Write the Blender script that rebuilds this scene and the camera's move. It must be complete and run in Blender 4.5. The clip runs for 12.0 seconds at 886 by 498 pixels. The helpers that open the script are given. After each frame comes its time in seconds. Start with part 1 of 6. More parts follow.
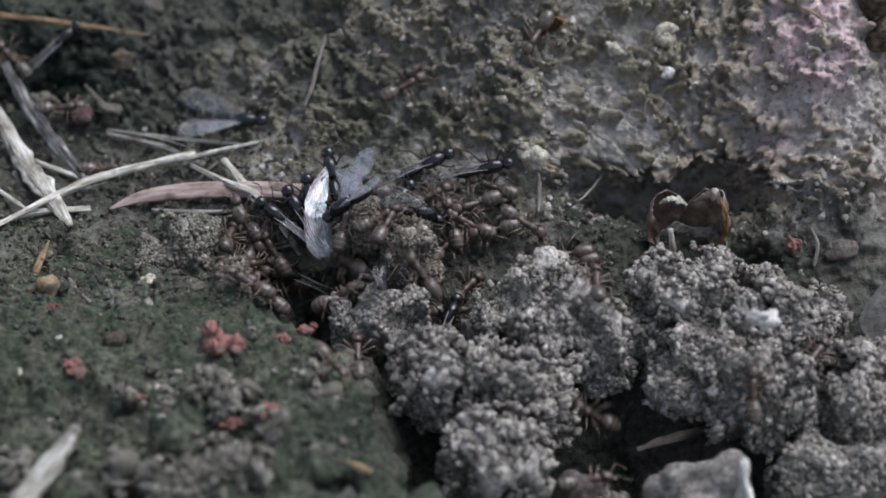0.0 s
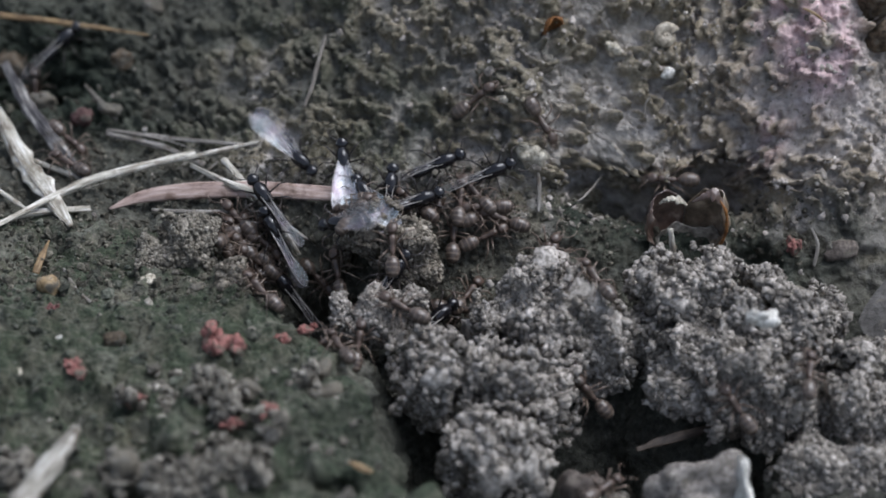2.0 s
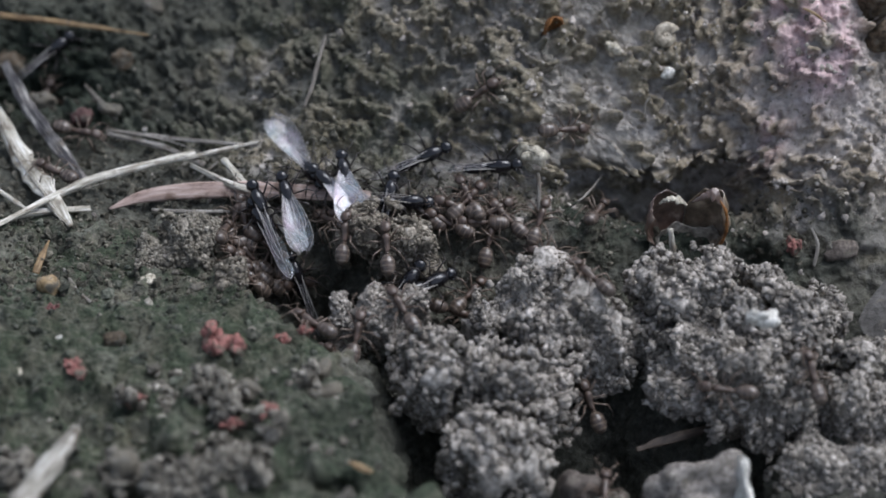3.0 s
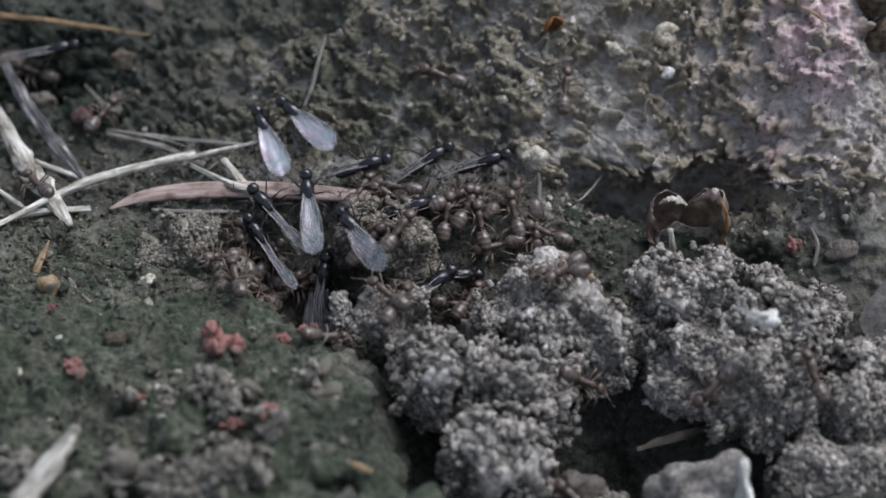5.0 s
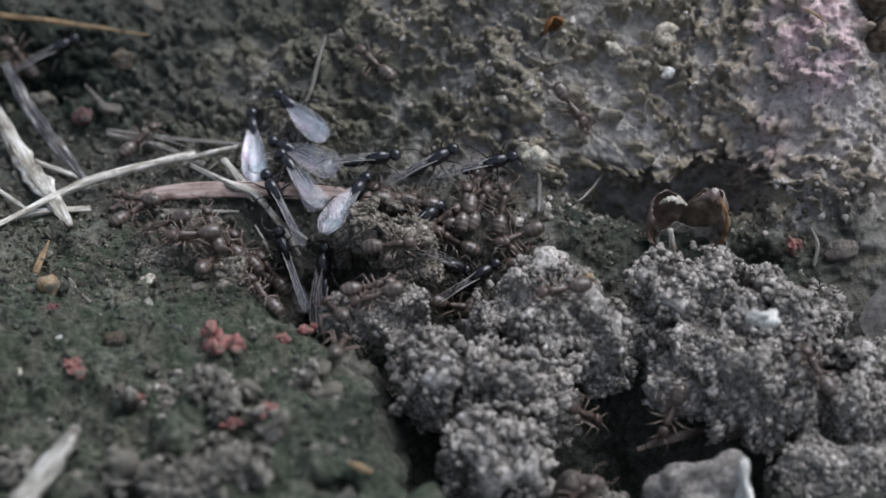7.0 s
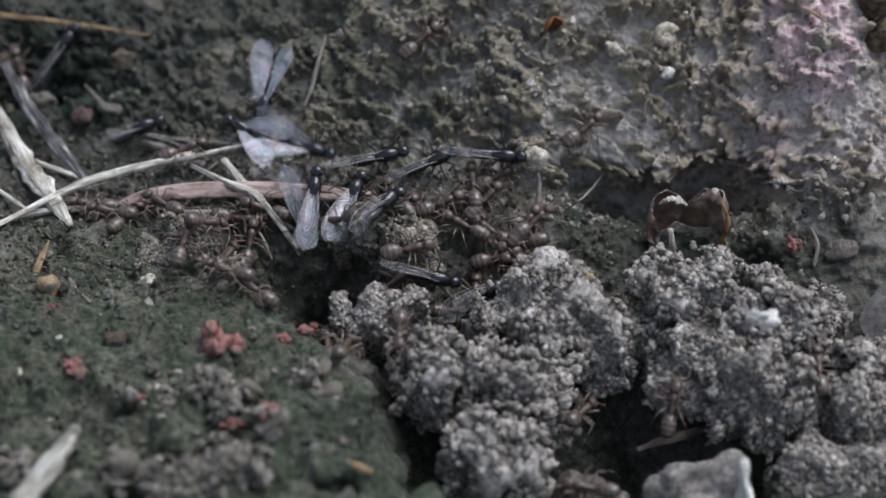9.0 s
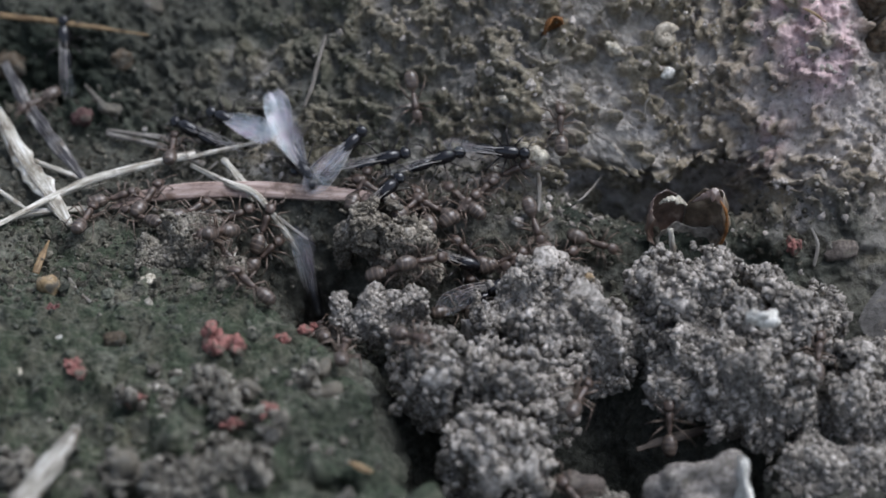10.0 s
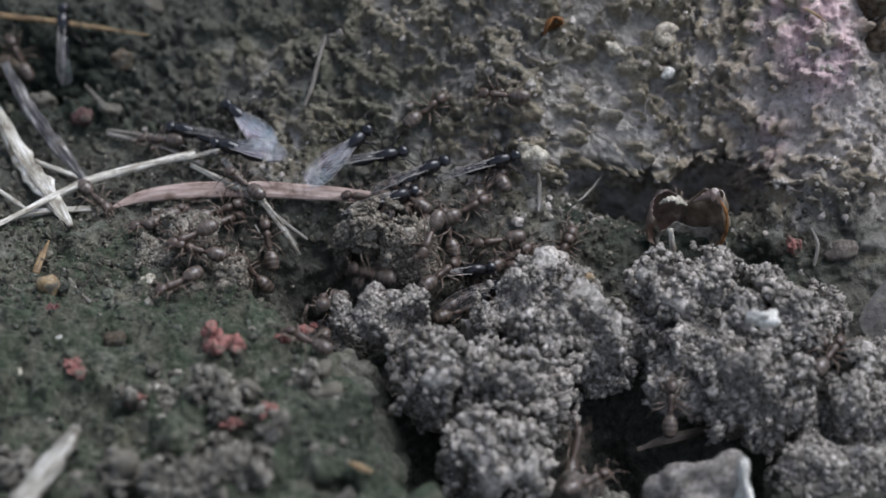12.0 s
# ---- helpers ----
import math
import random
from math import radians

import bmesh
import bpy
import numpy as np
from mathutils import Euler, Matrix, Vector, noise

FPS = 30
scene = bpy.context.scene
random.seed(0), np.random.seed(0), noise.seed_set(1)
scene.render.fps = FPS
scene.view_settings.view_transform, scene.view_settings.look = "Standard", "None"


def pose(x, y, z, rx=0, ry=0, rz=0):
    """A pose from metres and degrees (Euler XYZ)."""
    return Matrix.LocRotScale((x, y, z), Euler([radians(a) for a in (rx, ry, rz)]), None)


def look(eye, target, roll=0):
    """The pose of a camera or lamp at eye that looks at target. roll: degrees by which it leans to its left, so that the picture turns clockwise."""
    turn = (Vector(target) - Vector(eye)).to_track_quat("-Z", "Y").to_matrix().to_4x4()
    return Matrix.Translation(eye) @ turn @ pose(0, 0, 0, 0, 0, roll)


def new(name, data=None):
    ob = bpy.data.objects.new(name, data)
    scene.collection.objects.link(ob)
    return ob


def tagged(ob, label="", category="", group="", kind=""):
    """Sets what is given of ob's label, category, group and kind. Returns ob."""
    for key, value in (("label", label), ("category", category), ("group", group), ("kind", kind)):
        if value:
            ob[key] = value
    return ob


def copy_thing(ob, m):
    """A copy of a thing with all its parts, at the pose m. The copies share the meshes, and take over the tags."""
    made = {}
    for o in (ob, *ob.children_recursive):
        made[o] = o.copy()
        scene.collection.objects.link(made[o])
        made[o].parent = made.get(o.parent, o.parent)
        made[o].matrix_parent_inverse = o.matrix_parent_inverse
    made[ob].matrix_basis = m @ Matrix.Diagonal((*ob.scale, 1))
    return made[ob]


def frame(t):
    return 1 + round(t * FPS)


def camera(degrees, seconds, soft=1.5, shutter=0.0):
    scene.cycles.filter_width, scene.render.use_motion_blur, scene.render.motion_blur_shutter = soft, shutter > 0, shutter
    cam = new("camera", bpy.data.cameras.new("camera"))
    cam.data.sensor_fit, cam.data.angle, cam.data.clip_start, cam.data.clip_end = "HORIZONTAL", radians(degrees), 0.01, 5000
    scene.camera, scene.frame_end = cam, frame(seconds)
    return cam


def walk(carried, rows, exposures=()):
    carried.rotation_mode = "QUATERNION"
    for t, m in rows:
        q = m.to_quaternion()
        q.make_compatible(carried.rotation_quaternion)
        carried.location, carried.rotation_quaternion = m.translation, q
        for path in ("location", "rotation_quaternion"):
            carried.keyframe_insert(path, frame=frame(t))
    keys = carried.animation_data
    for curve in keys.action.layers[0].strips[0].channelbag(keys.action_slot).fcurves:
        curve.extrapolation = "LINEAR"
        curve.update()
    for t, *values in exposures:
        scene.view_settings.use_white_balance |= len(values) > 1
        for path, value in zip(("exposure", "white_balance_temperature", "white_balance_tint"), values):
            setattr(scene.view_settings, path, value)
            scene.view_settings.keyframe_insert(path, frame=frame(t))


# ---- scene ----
cam = camera(24, 12.0, soft=1.6, shutter=1.0)
MM = 0.001
EYE = (0.0, -111.11 * MM, 86.81 * MM)
cam.data.dof.use_dof = True
cam.data.dof.focus_distance = 0.1408
cam.data.dof.aperture_fstop = 26.0
walk(cam, [(0.0, look(EYE, (0, 0, 0))), (12.0, look(EYE, (0, 0, 0)))], exposures=[(0.0, -0.1, 5850, 10.5), (12.0, -0.1, 5850, 10.5)])

# ---- sky and sun: a bright overcast day ----
world = bpy.data.worlds.new("sky")
scene.world = world
world.use_nodes = True
sky = world.node_tree.nodes.new("ShaderNodeTexSky")
sky.sky_type, sky.sun_disc = "NISHITA", False
sky.sun_elevation, sky.sun_rotation = radians(58), radians(60)
sky.dust_density, sky.ozone_density = 3.0, 1.0
back = world.node_tree.nodes["Background"]
back.inputs["Strength"].default_value = 0.17
haze = world.node_tree.nodes.new("ShaderNodeHueSaturation")
haze.inputs["Saturation"].default_value = 0.55
world.node_tree.links.new(sky.outputs[0], haze.inputs["Color"])
world.node_tree.links.new(haze.outputs[0], back.inputs["Color"])
sun = new("sun", bpy.data.lights.new("sun", "SUN"))
sun.data.energy, sun.data.angle, sun.data.color = 2.76, radians(40), (1.0, 0.98, 0.96)
sun.matrix_world = look((0.36, 0.14, 0.9), (0, 0, 0))


# ---- materials ----
def shader(name, base, rough=0.8, metal=0.0, spec=0.3):
    m = bpy.data.materials.new(name)
    m.use_nodes = True
    b = m.node_tree.nodes["Principled BSDF"]
    b.inputs["Base Color"].default_value = (*base, 1)
    b.inputs["Roughness"].default_value = rough
    b.inputs["Metallic"].default_value = metal
    b.inputs["Specular IOR Level"].default_value = spec
    return m, m.node_tree.nodes, m.node_tree.links, b


def coords(nodes):
    return nodes.new("ShaderNodeTexCoord").outputs["Object"]


def noise_node(nodes, links, vec, per_mm, detail=4.0, rough=0.6):
    n = nodes.new("ShaderNodeTexNoise")
    n.inputs["Scale"].default_value = per_mm * 1000.0
    n.inputs["Detail"].default_value = detail
    n.inputs["Roughness"].default_value = rough
    links.new(vec, n.inputs["Vector"])
    return n.outputs["Fac"]


def ramp(nodes, links, fac, stops):
    r = nodes.new("ShaderNodeValToRGB")
    e = r.color_ramp.elements
    while len(e) < len(stops):
        e.new(0.5)
    for el, (p, c) in zip(e, stops):
        el.position, el.color = p, (*c, 1)
    links.new(fac, r.inputs["Fac"])
    return r.outputs["Color"]


def mix(nodes, links, fac, a, b, how="MIX"):
    m = nodes.new("ShaderNodeMix")
    m.data_type, m.blend_type = "RGBA", how
    if isinstance(fac, float):
        m.inputs[0].default_value = fac
    else:
        links.new(fac, m.inputs[0])
    for slot, val in ((6, a), (7, b)):
        if isinstance(val, tuple):
            m.inputs[slot].default_value = (*val, 1)
        else:
            links.new(val, m.inputs[slot])
    return m.outputs[2]


def bumped(nodes, links, bsdf, fac, mm, strength=0.6):
    b = nodes.new("ShaderNodeBump")
    b.inputs["Strength"].default_value = strength
    b.inputs["Distance"].default_value = mm * MM
    links.new(fac, b.inputs["Height"])
    links.new(b.outputs[0], bsdf.inputs["Normal"])


def attribute(nodes, name):
    a = nodes.new("ShaderNodeAttribute")
    a.attribute_name = name
    return a.outputs["Fac"]


def ground_material():
    m, n, l, b = shader("soil", (0.15, 0.13, 0.1), 0.85, 0, 0.25)
    v = coords(n)
    broad, fine, grit = noise_node(n, l, v, 0.35), noise_node(n, l, v, 2.2, 6), noise_node(n, l, v, 6.0, 3)
    bank = ramp(n, l, fine, [(0.3, (0.35, 0.335, 0.318)), (0.5, (0.49, 0.47, 0.452)), (0.7, (0.66, 0.64, 0.617))])
    stuck = ramp(n, l, fine, [(0.3, (0.16, 0.138, 0.096)), (0.5, (0.29, 0.26, 0.198)), (0.72, (0.52, 0.485, 0.41))])
    bank = mix(n, l, attribute(n, "lumps"), bank, stuck)
    stain = ramp(n, l, broad, [(0.35, (0.7, 0.66, 0.57)), (0.65, (1.1, 1.05, 1.0))])
    bank = mix(n, l, 1.0, bank, stain, "MULTIPLY")
    moss = ramp(n, l, fine, [(0.3, (0.027, 0.038, 0.025)), (0.52, (0.058, 0.075, 0.05)), (0.75, (0.13, 0.15, 0.11))])
    dusty = ramp(n, l, fine, [(0.3, (0.058, 0.061, 0.048)), (0.6, (0.128, 0.131, 0.107)), (0.8, (0.25, 0.25, 0.212))])
    patches = ramp(n, l, noise_node(n, l, v, 0.55, 5, 0.65), [(0.42, (0, 0, 0)), (0.58, (0.85, 0.85, 0.85))])
    moss = mix(n, l, patches, moss, dusty)
    moss = mix(n, l, 1.0, moss, stain, "MULTIPLY")
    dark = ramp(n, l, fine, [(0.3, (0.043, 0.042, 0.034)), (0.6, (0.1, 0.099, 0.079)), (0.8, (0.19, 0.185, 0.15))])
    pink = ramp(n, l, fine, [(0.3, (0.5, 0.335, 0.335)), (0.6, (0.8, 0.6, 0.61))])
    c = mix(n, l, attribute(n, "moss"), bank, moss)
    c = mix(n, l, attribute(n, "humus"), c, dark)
    c = mix(n, l, attribute(n, "pink"), c, pink)
    # near-black green: growth on the floor, and hollow shade put into the colour
    algae_shade = ramp(n, l, fine, [(0.3, (0.012, 0.016, 0.011)), (0.55, (0.034, 0.043, 0.03)), (0.8, (0.1, 0.11, 0.08))])
    c = mix(n, l, attribute(n, "algae_shade"), c, algae_shade)
    l.new(c, b.inputs["Base Color"])
    bumped(n, l, b, grit, 0.28, 0.9)
    return m


def crumb_material(name, dark, mid, light, spec=0.3, rough=0.8):
    m, n, l, b = shader(name, mid, rough, 0, spec)
    v = coords(n)
    fine = noise_node(n, l, v, 3.0, 5)
    c = ramp(n, l, fine, [(0.3, dark), (0.5, mid), (0.72, light)])
    isl = n.new("ShaderNodeNewGeometry").outputs["Random Per Island"]
    tint = ramp(n, l, isl, [(0.0, (0.5, 0.48, 0.45)), (0.6, (0.95, 0.93, 0.9)), (1.0, (1.4, 1.37, 1.35))])
    c = mix(n, l, 1.0, c, tint, "MULTIPLY")
    l.new(c, b.inputs["Base Color"])
    bumped(n, l, b, noise_node(n, l, v, 7.0, 4), 0.16, 0.9)
    return m


SOIL = ground_material()
CRUMB = crumb_material("soil crumbs", (0.09, 0.081, 0.07), (0.31, 0.286, 0.255), (0.6, 0.563, 0.52))


# ---- small building helpers ----
DULL_CRUMB = crumb_material("damp soil crumbs", (0.07, 0.06, 0.046), (0.2, 0.178, 0.143), (0.4, 0.37, 0.315))
PALE_CRUMB = crumb_material("pale tan crumbs", (0.07, 0.062, 0.05), (0.2, 0.183, 0.15), (0.42, 0.395, 0.34))
SLAB_CRUMB = crumb_material("mossy soil crumbs", (0.06, 0.056, 0.046), (0.19, 0.177, 0.15), (0.4, 0.375, 0.325))


def mesh_from(name, verts, faces, smooth=True):
    me = bpy.data.meshes.new(name)
    me.from_pydata([tuple(p) for p in verts], [], faces)
    me.update()
    if smooth:
        me.polygons.foreach_set("use_smooth", [True] * len(me.polygons))
    return me


def part(name, bm, material, parent, label=""):
    if isinstance(bm, bpy.types.Mesh):
        me = bm
    else:
        me = bpy.data.meshes.new(name)
        bm.to_mesh(me)
        bm.free()
        me.polygons.foreach_set("use_smooth", [True] * len(me.polygons))
    if material is not None and not me.materials:
        me.materials.append(material)
    ob = new(name, me)
    ob.parent = parent
    if label:
        tagged(ob, label)
    return ob


# ---- the ground ----
RNG = np.random.RandomState(5)
PERM = RNG.permutation(512)
GRAD = RNG.rand(512)


def lattice(ix, iy, iz, seed):
    return GRAD[PERM[(PERM[(PERM[(ix + seed * 17) & 511] + iy) & 511] + iz) & 511]]


def value_noise(x, y, z=0.0, seed=0):
    x, y, z = np.broadcast_arrays(np.asarray(x, float), np.asarray(y, float), np.asarray(z, float))
    ix, iy, iz = (np.floor(a).astype(int) for a in (x, y, z))
    fx, fy, fz = x - ix, y - iy, z - iz
    fx, fy, fz = (a * a * a * (a * (a * 6 - 15) + 10) for a in (fx, fy, fz))
    out = 0.0
    for dx in (0, 1):
        for dy in (0, 1):
            for dz in (0, 1):
                w = (fx if dx else 1 - fx) * (fy if dy else 1 - fy) * (fz if dz else 1 - fz)
                out = out + w * lattice(ix + dx, iy + dy, iz + dz, seed)
    return out * 2 - 1


def step(v, a, b):
    k = np.clip((v - a) / (b - a), 0, 1)
    return k * k * (3 - 2 * k)


def blob(x, y, cx, cy, rx, ry):
    return np.exp(-(((x - cx) / rx) ** 2 + ((y - cy) / ry) ** 2))


def fbm(x, y, size, octaves, seed, gain=0.55):
    total, amp = 0.0, 1.0
    for o in range(octaves):
        total = total + amp * value_noise(x / size + 31.7 * o, y / size + 11.3 * o, 0, seed + o)
        size, amp = size / 2.03, amp * gain
    return total


def fbm3(p, size, octaves, seed, gain=0.55):
    total, amp = 0.0, 1.0
    for o in range(octaves):
        total = total + amp * value_noise(p[..., 0] / size + 31.7 * o, p[..., 1] / size + 11.3 * o, p[..., 2] / size + 5.1 * o, seed + o)
        size, amp = size / 2.03, amp * gain
    return total


def slab_side(x, y):
    """How far (mm) a place lies past the ragged edge of the mossy slab, towards the nest pit."""
    h1 = (x + 19.7) * 0.569 + (y - 0.3) * 0.823
    h2 = (x + 11.0) * 0.736 + (y + 7.1) * 0.677
    h3 = (x + 6.2) * 0.955 + (y + 12.1) * 0.298
    behind = y - 2.4 + 0.08 * (x + 20)
    return np.maximum(np.maximum(h1, h2), np.maximum(h3, behind)) + 1.0 * fbm(x, y, 4.0, 3, 40)


SLAB_HOLLOWS = [(-20.6, -9.6, 0.9, 0.7, 1.2), (-12.5, -14.0, 1.6, 1.1, 1.7), (-16.1, -19.8, 2.4, 1.2, 1.8), (-18.2, -22.7, 1.2, 1.0, 1.6), (-23.6, -19.8, 1.0, 0.8, 1.4), (-6.5, -22.0, 1.6, 0.8, 1.5)]


def broad_form(x, y):
    """Height of the soil in mm without its small relief, how much of a place is bank, and the masks of its materials."""
    far = step(np.hypot(x, y), 50, 110)
    e = slab_side(x, y)
    slab = 1 - step(e, -0.5, 1.4)
    slab_z = 0.7 * fbm(x, y, 9.0, 2, 3) - 0.0009 * (y + 3) ** 2 * (y < -3)
    for cx, cy, rx, ry, deep in SLAB_HOLLOWS:
        slab_z = slab_z - deep * blob(x, y, cx, cy, rx, ry)
    pit = -5.5 * step(e, 0, 4.5) * (1 - step(y, -2.0, 5.5)) * step(x, -19, -12) - 7.0 * blob(x, y, -8.2, 0.4, 2.4, 2.2)
    pit = pit - 13.0 * blob(x, y, 10.0, -14.8, 6.6, 4.6) - 8.5 * blob(x, y, -0.9, -16.2, 2.6, 5.0) - 4.0 * blob(x, y, 7.4, -15.5, 2.4, 4.0) - 5.0 * blob(x, y, 20.2, -14.6, 1.2, 3.0) - 4.0 * blob(x, y, 11.2, -9.0, 2.0, 3.0)
    pit = pit - 6.0 * blob(x, y, 15.6, 8.3, 6.5, 2.8) - 3.0 * blob(x, y, 21.3, 2.2, 1.9, 2.0) - 5.5 * blob(x, y, -29.8, 18.9, 3.4, 2.4)
    foot = 9.0 + 5.5 * (1 - step(x, -26, -6)) + 1.2 * fbm(x, x * 0, 9.0, 2, 21) + 4.2 * blob(x, y * 0, 16.5, 0, 6.0, 1) - 1.8 * step(x, 17, 29)
    rise = y - foot
    steep = 1.22 - 0.72 * (1 - step(x, -15, -1))
    bank = steep * np.log1p(np.exp(np.clip(rise * 1.1, -30, 30))) / 1.1
    bank = np.where(rise * 1.1 > 30, steep * rise, bank)
    ledge = 1.7 * step(y, 2, 9) * step(x, -22, -10) * (1 - step(x, 6, 11))
    bank = bank + ledge + 2.0 * blob(x, y, 7, 11.5, 4.5, 3.0) + 1.5 * blob(x, y, 26, 14, 6, 5)
    bank = 55 * (1 - np.exp(-bank / 55))
    z = slab * slab_z + (1 - slab) * (pit - 0.5 * step(y, 0, 4)) + bank
    z = z * (1 - far) + far * (bank + 4 * fbm(x, y, 40, 4, 90))
    on_bank = step(rise + 5.0 * blob(x, y * 0, 16.5, 0, 6.0, 1) * step(y, 7.5, 9.5), -3.5, 0.5)
    moss = np.clip((1 - step(e, 1.4, 3.6)) * (1.15 + 0.4 * fbm(x, y, 5, 2, 33)), 0, 1)
    moss = np.maximum(moss, 0.65 * step(fbm(x, y, 6, 3, 34) - 0.4 * step(x, 0, 4) - 0.6 * step(x, 10, 16) + 0.6 * blob(x, y, 8, 5, 6, 4) + 0.8 * blob(x, y, -13, 17, 7, 5), 0.25, 0.7))
    moss = np.maximum(moss, np.clip((1 - step(x, -2, 3.5)) * step(rise, -4, 0) * (0.8 + 0.6 * fbm(x, y, 4, 3, 36)) - 0.5 * blob(x, y, -11, 9.5, 5, 4) - 0.8 * blob(x, y, -15.8, 17.4, 5.0, 3.2), 0, 0.8))
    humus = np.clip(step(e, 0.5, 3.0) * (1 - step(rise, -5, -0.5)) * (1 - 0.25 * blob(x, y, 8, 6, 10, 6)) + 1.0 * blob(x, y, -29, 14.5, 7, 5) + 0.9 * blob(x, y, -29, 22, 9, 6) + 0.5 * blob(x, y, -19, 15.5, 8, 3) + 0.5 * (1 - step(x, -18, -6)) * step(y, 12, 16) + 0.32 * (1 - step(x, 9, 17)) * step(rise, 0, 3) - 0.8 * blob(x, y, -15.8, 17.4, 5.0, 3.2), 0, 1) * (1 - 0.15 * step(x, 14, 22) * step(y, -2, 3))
    # dark soil round the husk, which also paints the overhang's shadow there
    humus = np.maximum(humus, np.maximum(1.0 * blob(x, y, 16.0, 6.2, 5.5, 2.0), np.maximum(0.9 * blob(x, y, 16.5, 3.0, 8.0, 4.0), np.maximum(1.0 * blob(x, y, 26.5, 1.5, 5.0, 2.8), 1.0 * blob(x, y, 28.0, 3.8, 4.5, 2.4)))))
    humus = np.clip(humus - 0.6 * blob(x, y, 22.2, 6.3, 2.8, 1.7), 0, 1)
    pink = np.clip(1.9 * np.minimum(1, 1.2 * blob(x, y, 25.0, 16.4, 2.0, 2.6) + blob(x, y, 26.2, 14.2, 1.6, 1.8) + 0.8 * blob(x, y, 27.6, 12.0, 1.2, 1.4) + 0.6 * blob(x, y, 23.0, 10.6, 1.4, 0.9)) * (0.6 + 0.9 * fbm(x, y, 2.2, 3, 37)) + 0.14 * blob(x, y, 26, 13, 7, 6), 0, 0.75)
    moss = moss * (1 - far) + far * step(fbm(x, y, 300, 4, 95), -0.2, 0.6)
    humus, pink = humus * (1 - far) + 0.3 * far, pink * (1 - far)
    # green growth on the floor, plus shade of the deep hollows painted dark
    algae_shade = np.clip((1.1 * blob(x, y, 16.8, 3.8, 6.2, 3.0) + 0.6 * blob(x, y, 22.5, 1.8, 3.0, 2.2) + 0.8 * blob(x, y, 13.6, 7.6, 3.4, 2.2) - 0.5 * blob(x, y, 22.2, 6.3, 2.8, 1.7)) * (0.9 + 0.4 * fbm(x, y, 2.0, 3, 38)) + 0.5 * blob(x, y, -5.5, -18.5, 4.0, 5.5) + 0.9 * blob(x, y, 10.0, -14.8, 5.0, 3.5) + 1.6 * blob(x, y, -30.0, 19.3, 5.4, 4.2) + 0.7 * blob(x, y, -25.6, 15.6, 3.0, 2.4) + 0.6 * blob(x, y, -21.3, 13.6, 2.6, 1.8) + 0.7 * blob(x, y, 9.5, 5.0, 4.5, 2.5) * (0.7 + 0.9 * fbm(x, y, 1.6, 3, 39)), 0, 0.95)
    return z, on_bank * (1 - far), moss, humus, pink, algae_shade


def surface(x, y):
    """Points of the soil's surface, with lumps and grains that stand out square to it."""
    h = 0.25
    z, on_bank, moss, humus, pink, algae_shade = broad_form(x, y)
    zx, zy = broad_form(x + h, y)[0], broad_form(x, y + h)[0]
    normal = np.stack([-(zx - z) / h, -(zy - z) / h, np.ones_like(z)], -1)
    normal /= np.linalg.norm(normal, axis=-1)[..., None]
    p = np.stack([x, y, z], -1)
    near = (1 - step(np.hypot(x, y), 60, 120))
    crust = fbm3(p * np.array([1.0, 0.8, 1.25]), 1.05, 3, 55, 0.6) + 0.45 * fbm3(p, 4.5, 1, 57)
    smooth = np.clip(blob(x, y, 30.5, 11.5, 4.5, 5.0), 0, 1)
    crust = crust - 0.5 * smooth
    lumps = step(crust, -0.2, 0.25)
    bank = 1.0 * fbm3(p, 6.5, 2, 50) + 0.85 * lumps + 0.7 * np.maximum(0, crust - 0.1) + 0.5 * np.maximum(0, fbm3(p, 0.6, 2, 64)) + 0.16 * fbm3(p, 0.32, 2, 62, 0.7)
    bank = bank * (1 - 0.25 * (1 - step(x, -8, 4)))
    flat = 0.9 * fbm3(p, 3.2, 2, 90) * step(-y, 6, 16) + 0.36 * fbm3(p, 1.3, 3, 80) + 0.42 * np.maximum(0, fbm3(p, 1.0, 2, 82)) ** 1.5 + 0.1 * fbm3(p, 0.35, 1, 86)
    out = near * (on_bank * bank + (1 - on_bank) * flat)
    p = p + normal * out[..., None]
    lip = blob(x, y * 0, 16.5, 0, 6.0, 1) * step(p[..., 2], -0.1, 1.5) * (1 - step(p[..., 2], 14.0, 30.0)) * (y > 5) * (y < 30)
    p[..., 1] -= 5.2 * lip
    return p, moss, humus, pink, algae_shade, lumps


def sheet(name, verts, faces):
    """A mesh from arrays: verts in mm, and faces all of one number of corners."""
    me = bpy.data.meshes.new(name)
    me.vertices.add(len(verts))
    me.vertices.foreach_set("co", (np.asarray(verts, float) * MM).ravel())
    me.loops.add(faces.size)
    me.loops.foreach_set("vertex_index", faces.ravel())
    me.polygons.add(len(faces))
    me.polygons.foreach_set("loop_start", np.arange(0, faces.size, faces.shape[1]))
    me.polygons.foreach_set("use_smooth", np.ones(len(faces), bool))
    me.update(calc_edges=True)
    return me


